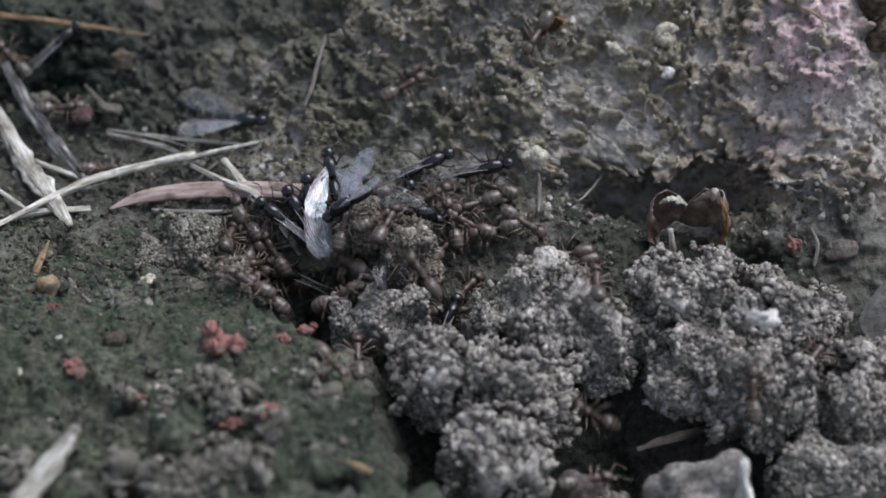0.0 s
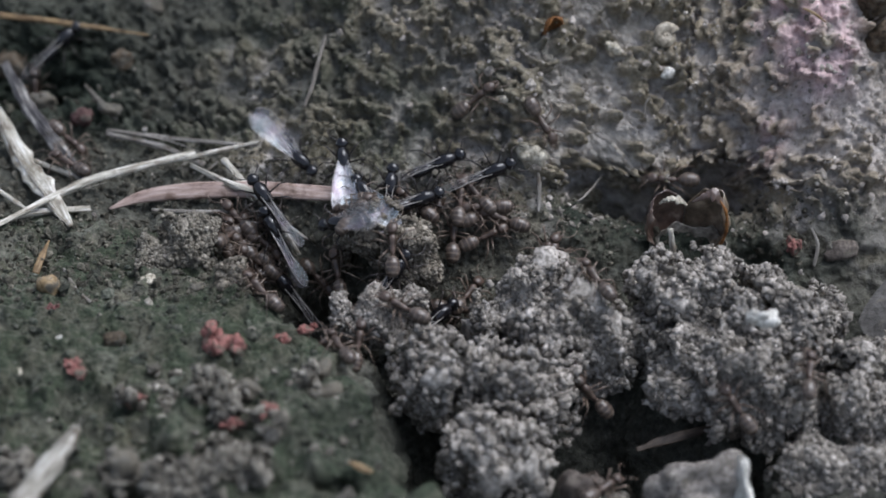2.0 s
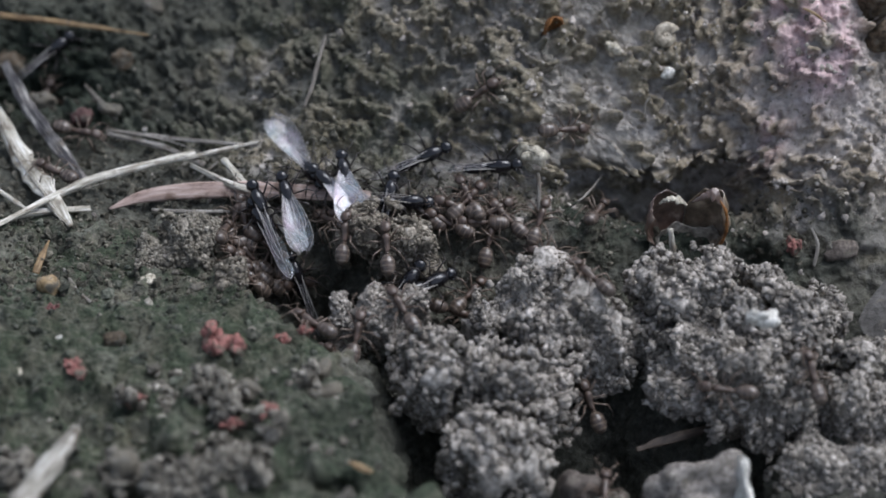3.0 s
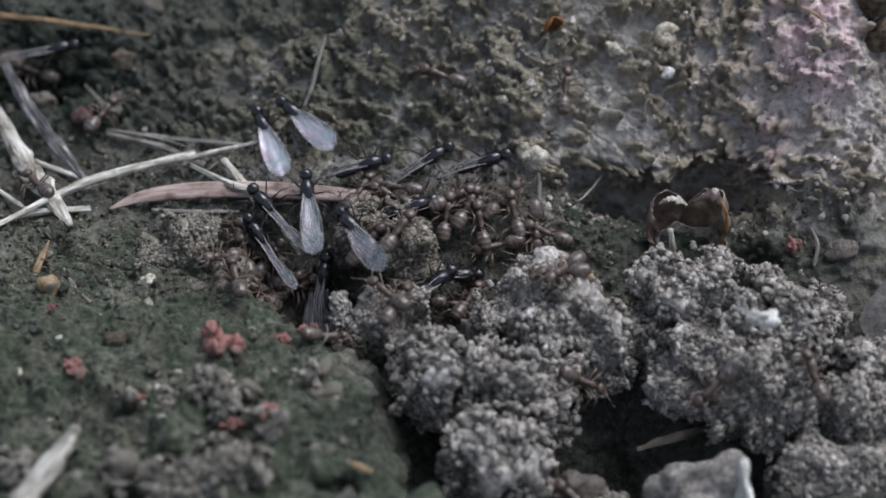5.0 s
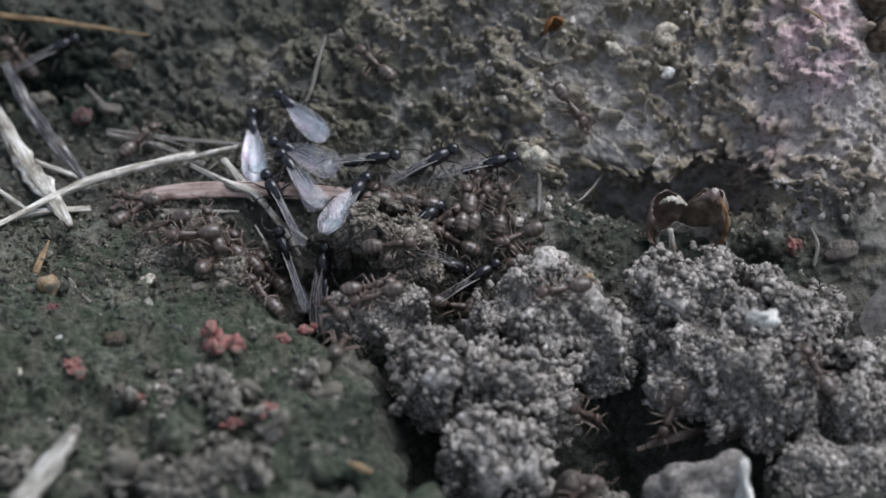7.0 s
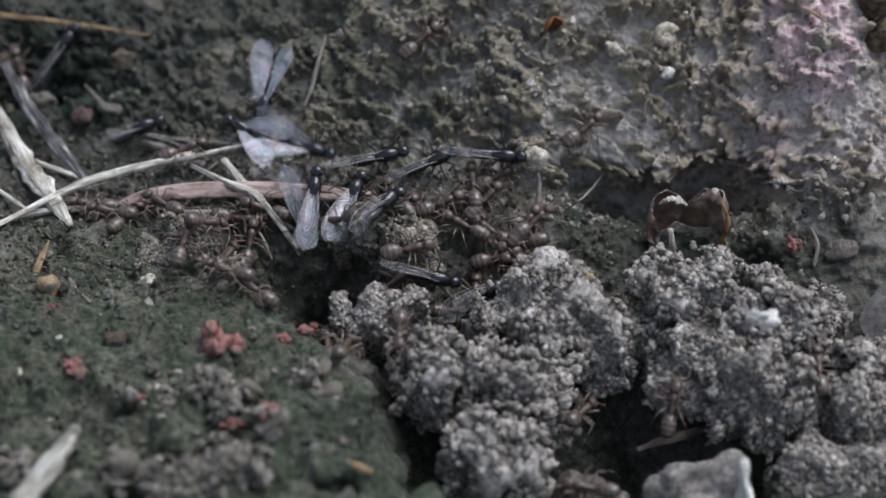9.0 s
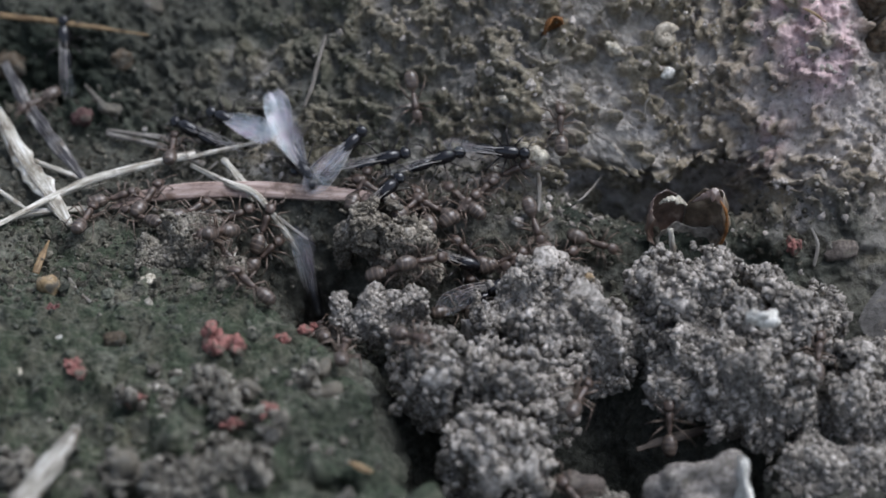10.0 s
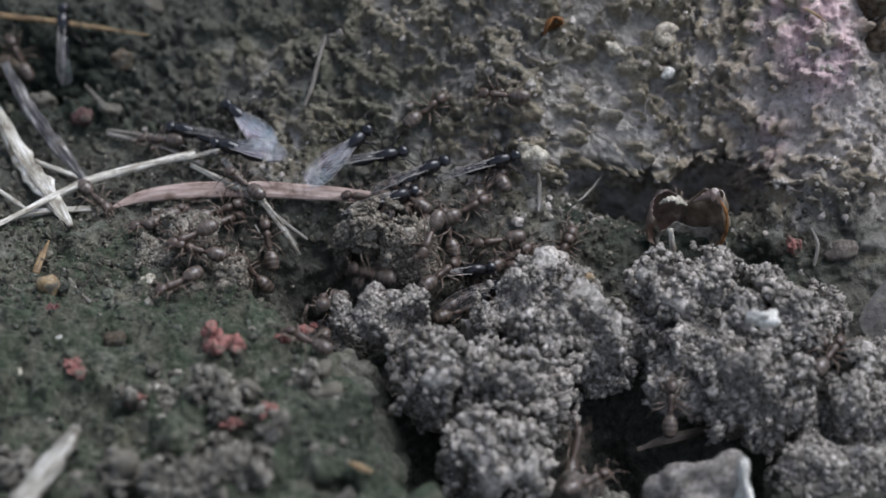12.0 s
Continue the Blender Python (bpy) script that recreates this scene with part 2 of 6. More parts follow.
def build_ground():
    def margin(reach, fine):
        """Steps that widen outwards until they reach that far."""
        out = [fine]
        while out[-1] < reach:
            out.append(out[-1] * 1.22 + fine)
        return np.array(out)
    xs = np.concatenate([-34 - margin(2500, 0.115)[::-1], np.arange(-34, 34, 0.115), 34 + margin(2500, 0.115)])
    ys = np.concatenate([-26 - margin(2500, 0.115)[::-1], np.arange(-26, 7, 0.115), np.arange(7, 24, 0.08), 24 + margin(2500, 0.08)])
    gx, gy = np.meshgrid(xs, ys)
    p, moss, humus, pink, algae_shade, lumps = surface(gx, gy)
    nx, ny = len(xs), len(ys)
    i = np.arange(nx * ny).reshape(ny, nx)
    quads = np.stack([i[:-1, :-1], i[:-1, 1:], i[1:, 1:], i[1:, :-1]], -1).reshape(-1, 4)
    me = sheet("ground", p.reshape(-1, 3), quads)
    for name, mask in (("moss", moss), ("humus", humus), ("pink", pink), ("algae_shade", algae_shade), ("lumps", lumps)):
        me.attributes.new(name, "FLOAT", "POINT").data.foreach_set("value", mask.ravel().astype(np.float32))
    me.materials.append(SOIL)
    return tagged(new("ground", me), "mossy soil slab, nest pit and crumbling grey bank", "ground", kind="structure")


ground = build_ground()


# ---- heaps of soil crumbs thrown out by the ants ----
def ico(sub):
    bm = bmesh.new()
    bmesh.ops.create_icosphere(bm, subdivisions=sub, radius=1.0)
    v = np.array([p.co[:] for p in bm.verts])
    f = np.array([[q.index for q in p.verts] for p in bm.faces])
    bm.free()
    return v, f


ICO1, ICO2, ICO3, ICO4 = ico(1), ico(2), ico(3), ico(4)


def grain_shape(seed, base=ICO2):
    r = np.random.RandomState(seed)
    v = base[0] * (1 + 0.55 * value_noise(base[0][:, 0] * 1.9 + seed, base[0][:, 1] * 1.6, base[0][:, 2] * 1.6, seed % 50))[:, None]
    return v * r.uniform(0.45, 1.4, 3), base[1]


def knob_shape(seed):
    """A rounded crumb with shallow dents."""
    r = np.random.RandomState(seed)
    d, f = ICO2 if seed % 10 == 0 else ICO1
    v = d * (1 + 0.6 * value_noise(d[:, 0] * 1.8 + seed, d[:, 1] * 1.8, d[:, 2] * 1.8, seed % 50) + r.uniform(-0.25, 0.25, len(d)))[:, None]
    return v * r.uniform(0.55, 1.4, 3), f


GRAINS = [grain_shape(s, ICO2 if s < 1 else ICO1) for s in range(18)]
KNOBS = [knob_shape(s + 40) for s in range(20)]


def turn_of(r):
    q = r.normal(size=4)
    q /= np.linalg.norm(q)
    w, x, y, z = q
    return np.array([[1 - 2 * (y * y + z * z), 2 * (x * y - w * z), 2 * (x * z + w * y)], [2 * (x * y + w * z), 1 - 2 * (x * x + z * z), 2 * (y * z - w * x)], [2 * (x * z - w * y), 2 * (y * z + w * x), 1 - 2 * (x * x + y * y)]])


def joined_grains(name, places, sizes, seed, shapes=None, smooth=False):
    shapes = shapes or GRAINS
    r = np.random.RandomState(seed)
    vs, fs, k = [], [], 0
    for p, s in zip(places, sizes):
        v, f = shapes[r.randint(len(shapes))]
        vs.append((v @ turn_of(r).T) * s + p)
        fs.append(f + k)
        k += len(v)
    me = sheet(name, np.concatenate(vs), np.concatenate(fs))
    me.polygons.foreach_set("use_smooth", np.full(len(me.polygons), smooth))
    return me


GRAIN_MESHES = []
for s in range(6):
    v, f = knob_shape(s + 20)
    GRAIN_MESHES.append(mesh_from("crumb", v * MM, [tuple(t) for t in f]))
    GRAIN_MESHES[-1].materials.append(CRUMB)


def clod_field(p, lobes, seed, rough):
    """Signed distance (mm) of points from a crumbly, porous surface round some ellipsoids."""
    d = None
    for lobe in lobes:
        q, r = p - np.array(lobe[:3]), np.array(lobe[3:])
        k0, k1 = np.linalg.norm(q / r, axis=1), np.linalg.norm(q / r ** 2, axis=1)
        e = k0 * (k0 - 1) / np.maximum(k1, 1e-6)
        h = 0 if d is None else np.clip(0.5 + 0.5 * (e - d) / 0.7, 0, 1)
        d = e if d is None else e * (1 - h) + d * h - 0.7 * h * (1 - h)
    s = p + seed * 3.7
    return d + rough * (1.35 * fbm3(s, 2.6, 1, 70) + 1.75 * fbm3(s, 1.35, 1, 71) + 0.85 * fbm3(s, 0.68, 1, 73))


def soil_clod(lobes, seed, label, grain=0.13, loose=0, material=None, rough=1.0):
    """A porous clod of soil crumbs; lobes: rows of (x, y, z, rx, ry, rz) in mm that make up its bulk."""
    material = material or CRUMB
    r = np.random.RandomState(seed)
    thing = tagged(new("soil_clod"), label, "soil clod", "soil thrown up round the nest")
    foot = np.array(lobes[0][:3])
    thing.location = Vector(foot) * MM
    core_v, core_f, at, count = [], [], [], 0
    for lobe in lobes:
        c, rad = np.array(lobe[:3]), np.array(lobe[3:])
        d, f = ICO4 if rad.max() > 1.5 else ICO3
        low, high = np.full(len(d), 0.2), np.full(len(d), 1.5)
        for _ in range(9):
            mid = (low + high) / 2
            inside = clod_field(c + d * rad * mid[:, None], lobes, seed, rough) < -0.22
            low, high = np.where(inside, mid, low), np.where(inside, high, mid)
        core_v.append(c + d * rad * low[:, None] - foot)
        core_f.append(f + count)
        count += len(d)
        n = int(8 * (rad + 0.7).prod() / grain ** 3 * 1.3)
        p = c + r.uniform(-1, 1, (n, 3)) * (rad + 0.7)
        q = np.linalg.norm((p - c) / rad, axis=1)
        p = p[(q > 0.45) & (q < 1.0 + 1.0 / rad.min())]
        g = clod_field(p, lobes, seed, rough)
        at.append(p[np.abs(g + 0.06) < 0.14])
    part("core", sheet("core", np.concatenate(core_v), np.concatenate(core_f)), material, thing)
    at = np.concatenate(at)
    at = at[np.unique(np.floor(at / (1.3 * grain)).astype(int), axis=0, return_index=True)[1]]
    at = at[at[:, 2] > foot[2] - 3.2]
    sizes = grain * np.clip(r.lognormal(0.05, 0.42, len(at)), 0.5, 2.0)
    tagged(part("crumb_crust", joined_grains("crumb_crust", at - foot, sizes, seed + 1, KNOBS, True), material, thing), kind="stuff")
    top = at[at[:, 2] > foot[2]]
    for i in r.choice(len(top), min(loose, len(top)), False):
        ob = part("crumb", GRAIN_MESHES[r.randint(6)], None, thing)
        ob.matrix_basis = Matrix.Translation(Vector(top[i] - foot) * MM) @ Euler(r.uniform(0, 6, 3)).to_matrix().to_4x4() @ Matrix.Scale(float(grain * r.uniform(1.1, 1.9)), 4)
    return thing


soil_clod([(6.4, -5.1, -3.0, 3.8, 3.0, 4.3), (9.7, -6.8, -3.4, 2.2, 1.8, 3.0)], 1, "loose heap of grey soil crumbs beside the nest pit", 0.135, 50, rough=1.25)
soil_clod([(16.3, -4.0, -3.2, 4.0, 2.8, 4.7), (21.8, -5.7, -3.6, 4.2, 3.2, 4.6), (17.1, -8.8, -3.4, 3.0, 1.7, 2.5), (20.4, -11.3, -4.2, 2.6, 1.8, 4.0)], 2, "large heap of grey soil crumbs with a broken face", 0.145, 70, rough=1.3)
soil_clod([(0.5, -10.3, -2.6, 3.4, 2.1, 2.7)], 3, "rounded lump of pale grey soil crumbs", 0.195, 30, rough=1.5)
soil_clod([(4.9, -11.0, -3.6, 3.2, 2.0, 3.1)], 15, "lump of pale grey soil crumbs beside a dark hole", 0.185, 20, rough=1.5)
soil_clod([(3.3, -15.6, -5.6, 2.6, 2.0, 3.6)], 4, "lump of pale grey soil crumbs at the pit's edge", 0.2, 20, rough=1.5)
soil_clod([(27.3, -10.3, -7.6, 4.9, 3.7, 6.0), (24.1, -14.9, -7.6, 2.5, 2.3, 3.6), (28.4, -15.2, -7.9, 3.5, 2.7, 4.0)], 5, "low heap of fine grey soil crumbs beside a pale stone", 0.14, 40, rough=0.8)
soil_clod([(29.0, -8.1, -3.4, 2.7, 2.0, 1.2)], 11, "dark mossy clod behind the crumb heaps", 0.13, 5, SLAB_CRUMB, 0.6)
soil_clod([(9.8, -17.9, -7.4, 1.9, 1.3, 1.2)], 16, "low damp clod in the mouth of a hole", 0.16, 5, SLAB_CRUMB, 0.8)
soil_clod([(-4.9, -5.9, -1.4, 1.7, 1.1, 1.6)], 26, "small crumbly clod in the mouth of the nest pit", 0.105, 20, rough=0.6)
soil_clod([(-2.6, -5.4, -1.5, 0.9, 0.9, 1.5)], 10, "small crumbly clod leaning in the nest pit", 0.105, 10, rough=0.7)
soil_clod([(-5.1, 1.7, -0.4, 1.7, 1.2, 2.0)], 7, "crumbly clod over which ants climb", 0.1, 20, DULL_CRUMB, 0.75)
soil_clod([(-2.1, -0.3, -0.9, 1.3, 1.1, 2.2)], 12, "crumbly clod against a larger one in the nest", 0.1, 10, DULL_CRUMB, 0.75)
soil_clod([(-17.6, -0.1, 0.2, 2.1, 1.3, 1.5), (-19.3, -1.1, 0.3, 1.1, 0.8, 0.9)], 8, "flat crumbly clod on the edge of the mossy slab", 0.1, 10, PALE_CRUMB, 0.8)
soil_clod([(-13.9, -3.7, 0.0, 1.0, 0.8, 1.0)], 13, "little crumbly clod on the mossy slab", 0.1, 5, DULL_CRUMB, 0.5)
SLAB_LUMPS = [(-18.3, -14.2, 1.3, 0.9), (-9.0, -12.9, 0.9, 0.8), (-12.7, -16.0, 0.9, 0.6), (-14.5, -15.0, 0.6, 0.5), (-9.7, -18.3, 1.1, 0.7), (-11.7, -19.3, 1.8, 0.7), (-14.5, -19.1, 0.7, 0.6), (-11.9, -21.8, 1.0, 0.8), (-15.2, -22.7, 1.9, 1.1), (-19.2, -21.3, 0.7, 0.9), (-25.5, -20.8, 1.4, 0.9), (-21.2, -22.7, 0.7, 0.6)]
for seed, (cx, cy, rx, ry) in enumerate(SLAB_LUMPS):
    base_z = float(np.median(surface(cx + np.linspace(-rx, rx, 9), np.full(9, cy))[0][:, 2]))
    soil_clod([(cx, cy, base_z, rx * 0.95, ry, 0.35 + 0.5 * ry)], 60 + seed, "broken lump of grey-brown soil on the slab", 0.2, 0, SLAB_CRUMB, 0.8)


def grit(name, label, count, region, sizes, seed, material, where=None):
    """Loose grains too many to count, half sunk in the soil of a region (x0, x1, y0, y1)."""
    r = np.random.RandomState(seed)
    x, y = r.uniform(region[0], region[1], count), r.uniform(region[2], region[3], count)
    if where is not None:
        keep = where(x, y, r.rand(count))
        x, y = x[keep], y[keep]
    s = np.clip(sizes[0] * r.lognormal(0, sizes[1], len(x)), 0.06, sizes[2])
    p = surface(x, y)[0]
    p[:, 2] += s * 0.1
    me = joined_grains(name, p, s, seed)
    me.materials.append(material)
    return tagged(new(name, me), label, "soil grit", kind="stuff")


GRIT = crumb_material("bank grit", (0.205, 0.185, 0.16), (0.37, 0.337, 0.3), (0.58, 0.541, 0.503))
MOSSY = crumb_material("mossy grit", (0.022, 0.027, 0.02), (0.06, 0.067, 0.05), (0.19, 0.19, 0.16))
grit("bank_grit", "grey soil grains crusting the bank", 7000, (-33, 33, 4, 22), (0.1, 0.5, 0.36), 31, GRIT, lambda x, y, u: (u < 0.04 + 0.96 * step(x, -3, 4)) & (blob(x, y, 16.3, 8, 6, 3) < 0.3))
grit("slab_grit", "dark greenish soil grains on the slab", 1900, (-31, 0, -25, 3), (0.12, 0.5, 0.5), 32, MOSSY, lambda x, y, u: slab_side(x, y) < 0.5)
grit("slab_pebbles", "greyish grains and little stones on the slab", 260, (-30, -1, -25, 1), (0.2, 0.5, 0.6), 33, SLAB_CRUMB, lambda x, y, u: (slab_side(x, y) < 0) & (u < 0.15 + 0.85 * step(-y, 12, 19)))
grit("pit_grit", "brown soil grains round the nest", 8000, (-33, 26, -6, 18), (0.14, 0.5, 0.45), 34, crumb_material("humus grit", (0.03, 0.028, 0.021), (0.088, 0.084, 0.065), (0.24, 0.225, 0.18)), lambda x, y, u: (broad_form(x, y)[1] < 0.5) | ((x < -4) & (u < 0.4)))


# ---- dead straws, needles and twigs ----
def fibre_material(name, dark, mid, light, rough=0.55, spec=0.4):
    m, n, l, b = shader(name, mid, rough, 0, spec)
    uv = n.new("ShaderNodeTexCoord").outputs["UV"]
    mp = n.new("ShaderNodeMapping")
    mp.inputs["Scale"].default_value = (0.35, 9.0, 1.0)
    l.new(uv, mp.inputs["Vector"])
    fib = noise_node(n, l, mp.outputs[0], 0.001, 5, 0.7)
    spots = noise_node(n, l, coords(n), 0.9, 4)
    c = ramp(n, l, fib, [(0.32, dark), (0.5, mid), (0.66, light)])
    c = mix(n, l, 1.0, c, ramp(n, l, spots, [(0.32, (0.45, 0.4, 0.35)), (0.5, (1.0, 1.0, 1.0))]), "MULTIPLY")
    l.new(c, b.inputs["Base Color"])
    bumped(n, l, b, fib, 0.05, 0.7)
    return m


STRAW = fibre_material("dry straw", (0.11, 0.088, 0.06), (0.46, 0.425, 0.35), (0.86, 0.84, 0.79))
GREY_STRAW = fibre_material("weathered straw", (0.065, 0.057, 0.045), (0.21, 0.19, 0.162), (0.46, 0.435, 0.4))
BLEACHED = fibre_material("bleached straw", (0.1, 0.088, 0.065), (0.28, 0.26, 0.22), (0.56, 0.54, 0.5))
DARK_BLADE = fibre_material("dark grass blade", (0.022, 0.02, 0.022), (0.085, 0.078, 0.078), (0.5, 0.47, 0.42), 0.4)
DARK_LEAF = fibre_material("dark dead leaf", (0.025, 0.018, 0.013), (0.065, 0.048, 0.036), (0.15, 0.115, 0.085))
DULL = fibre_material("rotting stalk", (0.05, 0.045, 0.035), (0.13, 0.115, 0.095), (0.24, 0.22, 0.19))
NEEDLE = fibre_material("dead conifer needle", (0.17, 0.115, 0.09), (0.36, 0.265, 0.225), (0.52, 0.42, 0.37))
BROWN = fibre_material("brown stalk", (0.1, 0.06, 0.026), (0.22, 0.145, 0.07), (0.4, 0.29, 0.15))


def spline(points, count):
    """Even points on a smooth line through the given ones."""
    p = np.array(points, float)
    if len(p) == 2:
        return p[0] + (p[1] - p[0]) * np.linspace(0, 1, count)[:, None]
    q = np.vstack([2 * p[0] - p[1], p, 2 * p[-1] - p[-2]])
    out = []
    for u in np.linspace(0, len(p) - 1 - 1e-6, count):
        i, f = int(u), u - int(u)
        a, b, c, d = q[i:i + 4]
        out.append(0.5 * (2 * b + (c - a) * f + (2 * a - 5 * b + 4 * c - d) * f * f + (3 * b - a - 3 * c + d) * f ** 3))
    return np.array(out)


def tube_mesh(name, points, widths, flat=0.5, sides=10, seed=0, groove=0.0, ragged=0.0, count=0):
    """A closed, slightly uneven stalk along a line: widths from end to end, flat: thickness to width, in mm."""
    r = np.random.RandomState(seed)
    n = count or max(8, int(len(points) * 9))
    line = spline(points, n)
    u = np.linspace(0, 1, n)
    w = np.interp(u, np.linspace(0, 1, len(widths)), widths) / 2
    w = w * (1 + ragged * value_noise(u * 14 + seed, 0.5, 0, 3))
    tan = np.gradient(line, axis=0)
    tan /= np.linalg.norm(tan, axis=1)[:, None]
    up = np.array([0.0, -0.6, 0.8])
    side = np.cross(tan, up)
    side /= np.linalg.norm(side, axis=1)[:, None]
    up = np.cross(side, tan)
    ang = np.linspace(0, 2 * np.pi, sides, endpoint=False)
    along = np.concatenate([[0], np.cumsum(np.linalg.norm(np.diff(line, axis=0), axis=1))])
    verts, uvs = [], []
    for i in range(n):
        k = 1 + ragged * 0.6 * value_noise(ang * 0 + u[i] * 9 + seed, np.cos(ang) * 2, np.sin(ang) * 2, 4)
        dent = 1 - groove * np.maximum(0, np.sin(ang)) ** 6
        verts += list(line[i] + side[i] * (np.cos(ang) * w[i] * k)[:, None] + up[i] * (np.sin(ang) * w[i] * flat * k * dent)[:, None])
        uvs += [(along[i], a) for a in ang / (2 * np.pi)]
    faces = [(i * sides + j, i * sides + (j + 1) % sides, (i + 1) * sides + (j + 1) % sides, (i + 1) * sides + j) for i in range(n - 1) for j in range(sides)]
    faces += [tuple(range(sides))[::-1], tuple((n - 1) * sides + j for j in range(sides))]
    me = mesh_from(name, np.array(verts) * MM, faces)
    layer = me.uv_layers.new(name="UVMap")
    flat_uv = np.array(uvs)[[lp.vertex_index for lp in me.loops]]
    layer.data.foreach_set("uv", flat_uv.ravel())
    return me


def stalk(name, points, widths, material, label, category, group="", flat=0.5, groove=0.0, ragged=0.12, fibres=0, seed=1):
    """A straw, needle or twig lying where its points say; frayed ones have loose fibres."""
    thing = tagged(new(name), label, category, group)
    part("stem", tube_mesh("stem", points, widths, flat, 10, seed, groove, ragged), material, thing)
    r = np.random.RandomState(seed)
    p = np.array(points, float)
    for i in range(fibres):
        off = r.normal(size=3) * 0.12 + np.array([0, 0, 0.1])
        cut = p[max(0, len(p) - 3):] if i % 2 else p[:3]
        line = cut + off + np.linspace(0, 1, len(cut))[:, None] * r.normal(size=3) * 0.35
        part("fibre", tube_mesh("fibre", line, [0.05, 0.12, 0.03], 0.6, 6, seed + i, 0, 0.1), material, thing)
    return thing


LITTER = "dead straws beside the nest"
stalk("dry_straw", [(-30.6, 1.0, 1.0), (-26.5, 5.2, 0.9), (-23.5, 7.0, 1.1), (-17.5, 9.1, 1.5)], [0.34, 0.5, 0.62, 0.62, 0.5], STRAW, "long pale dry straw lying across the litter", "straw", LITTER, 0.6, ragged=0.1, fibres=2, seed=1)
stalk("dry_straw", [(-19.2, 8.5, 1.2), (-15.8, 9.1, 1.7), (-12.7, 9.5, 2.3)], [0.3, 0.36, 0.22], STRAW, "thin pale straw with a tapered tip", "straw", LITTER, 0.6, seed=2)
stalk("grass_blade", [(-32.3, 14.0, 2.1), (-30.1, 9.9, 0.6), (-27.8, 6.0, 0.7), (-25.3, 1.7, 0.7)], [0.7, 1.4, 1.6, 0.4], STRAW, "broad bleached grass blade with frayed fibres", "grass blade", LITTER, 0.18, groove=0.5, ragged=0.25, fibres=9, seed=3)
stalk("grass_blade", [(-32.5, 18.9, 2.7), (-29.5, 13.5, 1.6), (-25.2, 7.6, 0.2)], [0.6, 1.0, 1.1, 0.5], DARK_BLADE, "dark weathered grass blade with pale ribs leaning on the litter", "grass blade", LITTER, 0.3, groove=0.6, ragged=0.2, fibres=5, seed=4)
stalk("dry_straw", [(-29.4, 10.0, 0.3), (-25.0, 7.6, 0.1)], [0.3, 0.42, 0.3], STRAW, "short pale straw under a grass blade", "straw", LITTER, seed=5)
stalk("dry_straw", [(-31.3, 6.7, 0.1), (-28.6, 4.2, 0.0)], [0.3, 0.36, 0.2], STRAW, "short pale straw end", "straw", LITTER, seed=6)
stalk("dry_straw", [(-30.3, 1.6, 0.95), (-28.2, 3.7, 0.3), (-24.5, 4.7, -0.1)], [0.36, 0.5, 0.45], STRAW, "pale split straw lying on the slab's edge", "straw", LITTER, 0.45, fibres=3, seed=7)
stalk("dry_straw", [(-24.4, 13.1, 0.4), (-20.0, 10.9, 0.7), (-16.8, 8.1, 1.2)], [0.3, 0.5, 0.4], GREY_STRAW, "dull brownish straw lying in dark litter", "straw", LITTER, 0.5, fibres=2, seed=8)
stalk("dry_straw", [(-24.4, 13.4, 0.5), (-19.7, 12.2, 0.6), (-13.1, 9.4, 1.9)], [0.25, 0.4, 0.25], GREY_STRAW, "thin dull straw lying in dark litter", "straw", LITTER, seed=9)
stalk("dry_straw", [(-17.8, 8.6, 0.8), (-15.0, 5.7, 1.4), (-13.0, 4.7, 1.2), (-11.4, 2.9, 0.2), (-9.9, 2.3, -2.3)], [0.3, 0.5, 0.55, 0.4, 0.25], STRAW, "bent pale straw hanging into the nest pit", "straw", LITTER, 0.5, fibres=3, seed=10)
stalk("dry_straw", [(-15.5, 8.6, 1.3), (-14.2, 6.5, 1.3), (-12.6, 4.4, 0.9)], [0.5, 0.45, 0.3], STRAW, "short pale straw leaning on a bent one", "straw", LITTER, 0.4, fibres=2, seed=11)
stalk("dry_straw", [(-17.4, 7.5, 0.2), (-15.9, 8.8, 1.0)], [0.16, 0.22, 0.14], GREY_STRAW, "thin broken straw end", "straw", LITTER, seed=12)
stalk("dry_straw", [(-12.6, 4.7, 0.4), (-11.0, 3.3, -0.2), (-9.4, 3.1, -1.6)], [0.3, 0.34, 0.2], GREY_STRAW, "greyish straw behind the bent one", "straw", LITTER, seed=13)
needle = stalk("conifer_needle", [(-23.2, 4.8, -0.2), (-21.0, 5.5, 0.3), (-17.8, 5.5, 0.8), (-13.1, 5.3, 1.1), (-8.8, 4.9, 1.1), (-5.0, 4.5, 1.1)], [0.15, 0.95, 1.25, 1.25, 1.15, 0.8], NEEDLE, "dead pinkish-brown conifer needle with a groove", "needle", "", 0.45, groove=0.75, ragged=0.06, seed=14)
stalk("dry_straw", [(-20.2, 4.4, 0.0), (-17.2, 4.2, 0.0), (-14.1, 4.1, 0.1)], [0.25, 0.32, 0.2], GREY_STRAW, "thin brownish straw below the needle", "straw", LITTER, seed=15)
stalk("brown_stalk", [(-33.1, 22.2, 4.8), (-27.4, 21.1, 4.7), (-21.8, 20.2, 4.3)], [0.5, 0.46, 0.14], BROWN, "orange-brown tapered stalk on dark soil", "stalk", "", 0.7, seed=16)
stalk("root", [(-9.8, 10.6, 4.4), (-9.3, 11.9, 5.1), (-8.9, 13.6, 6.0), (-8.4, 15.8, 7.0)], [0.24, 0.34, 0.36, 0.22], DULL, "dull grey rootlet against the bank", "root", "roots in the bank", 0.7, seed=17)
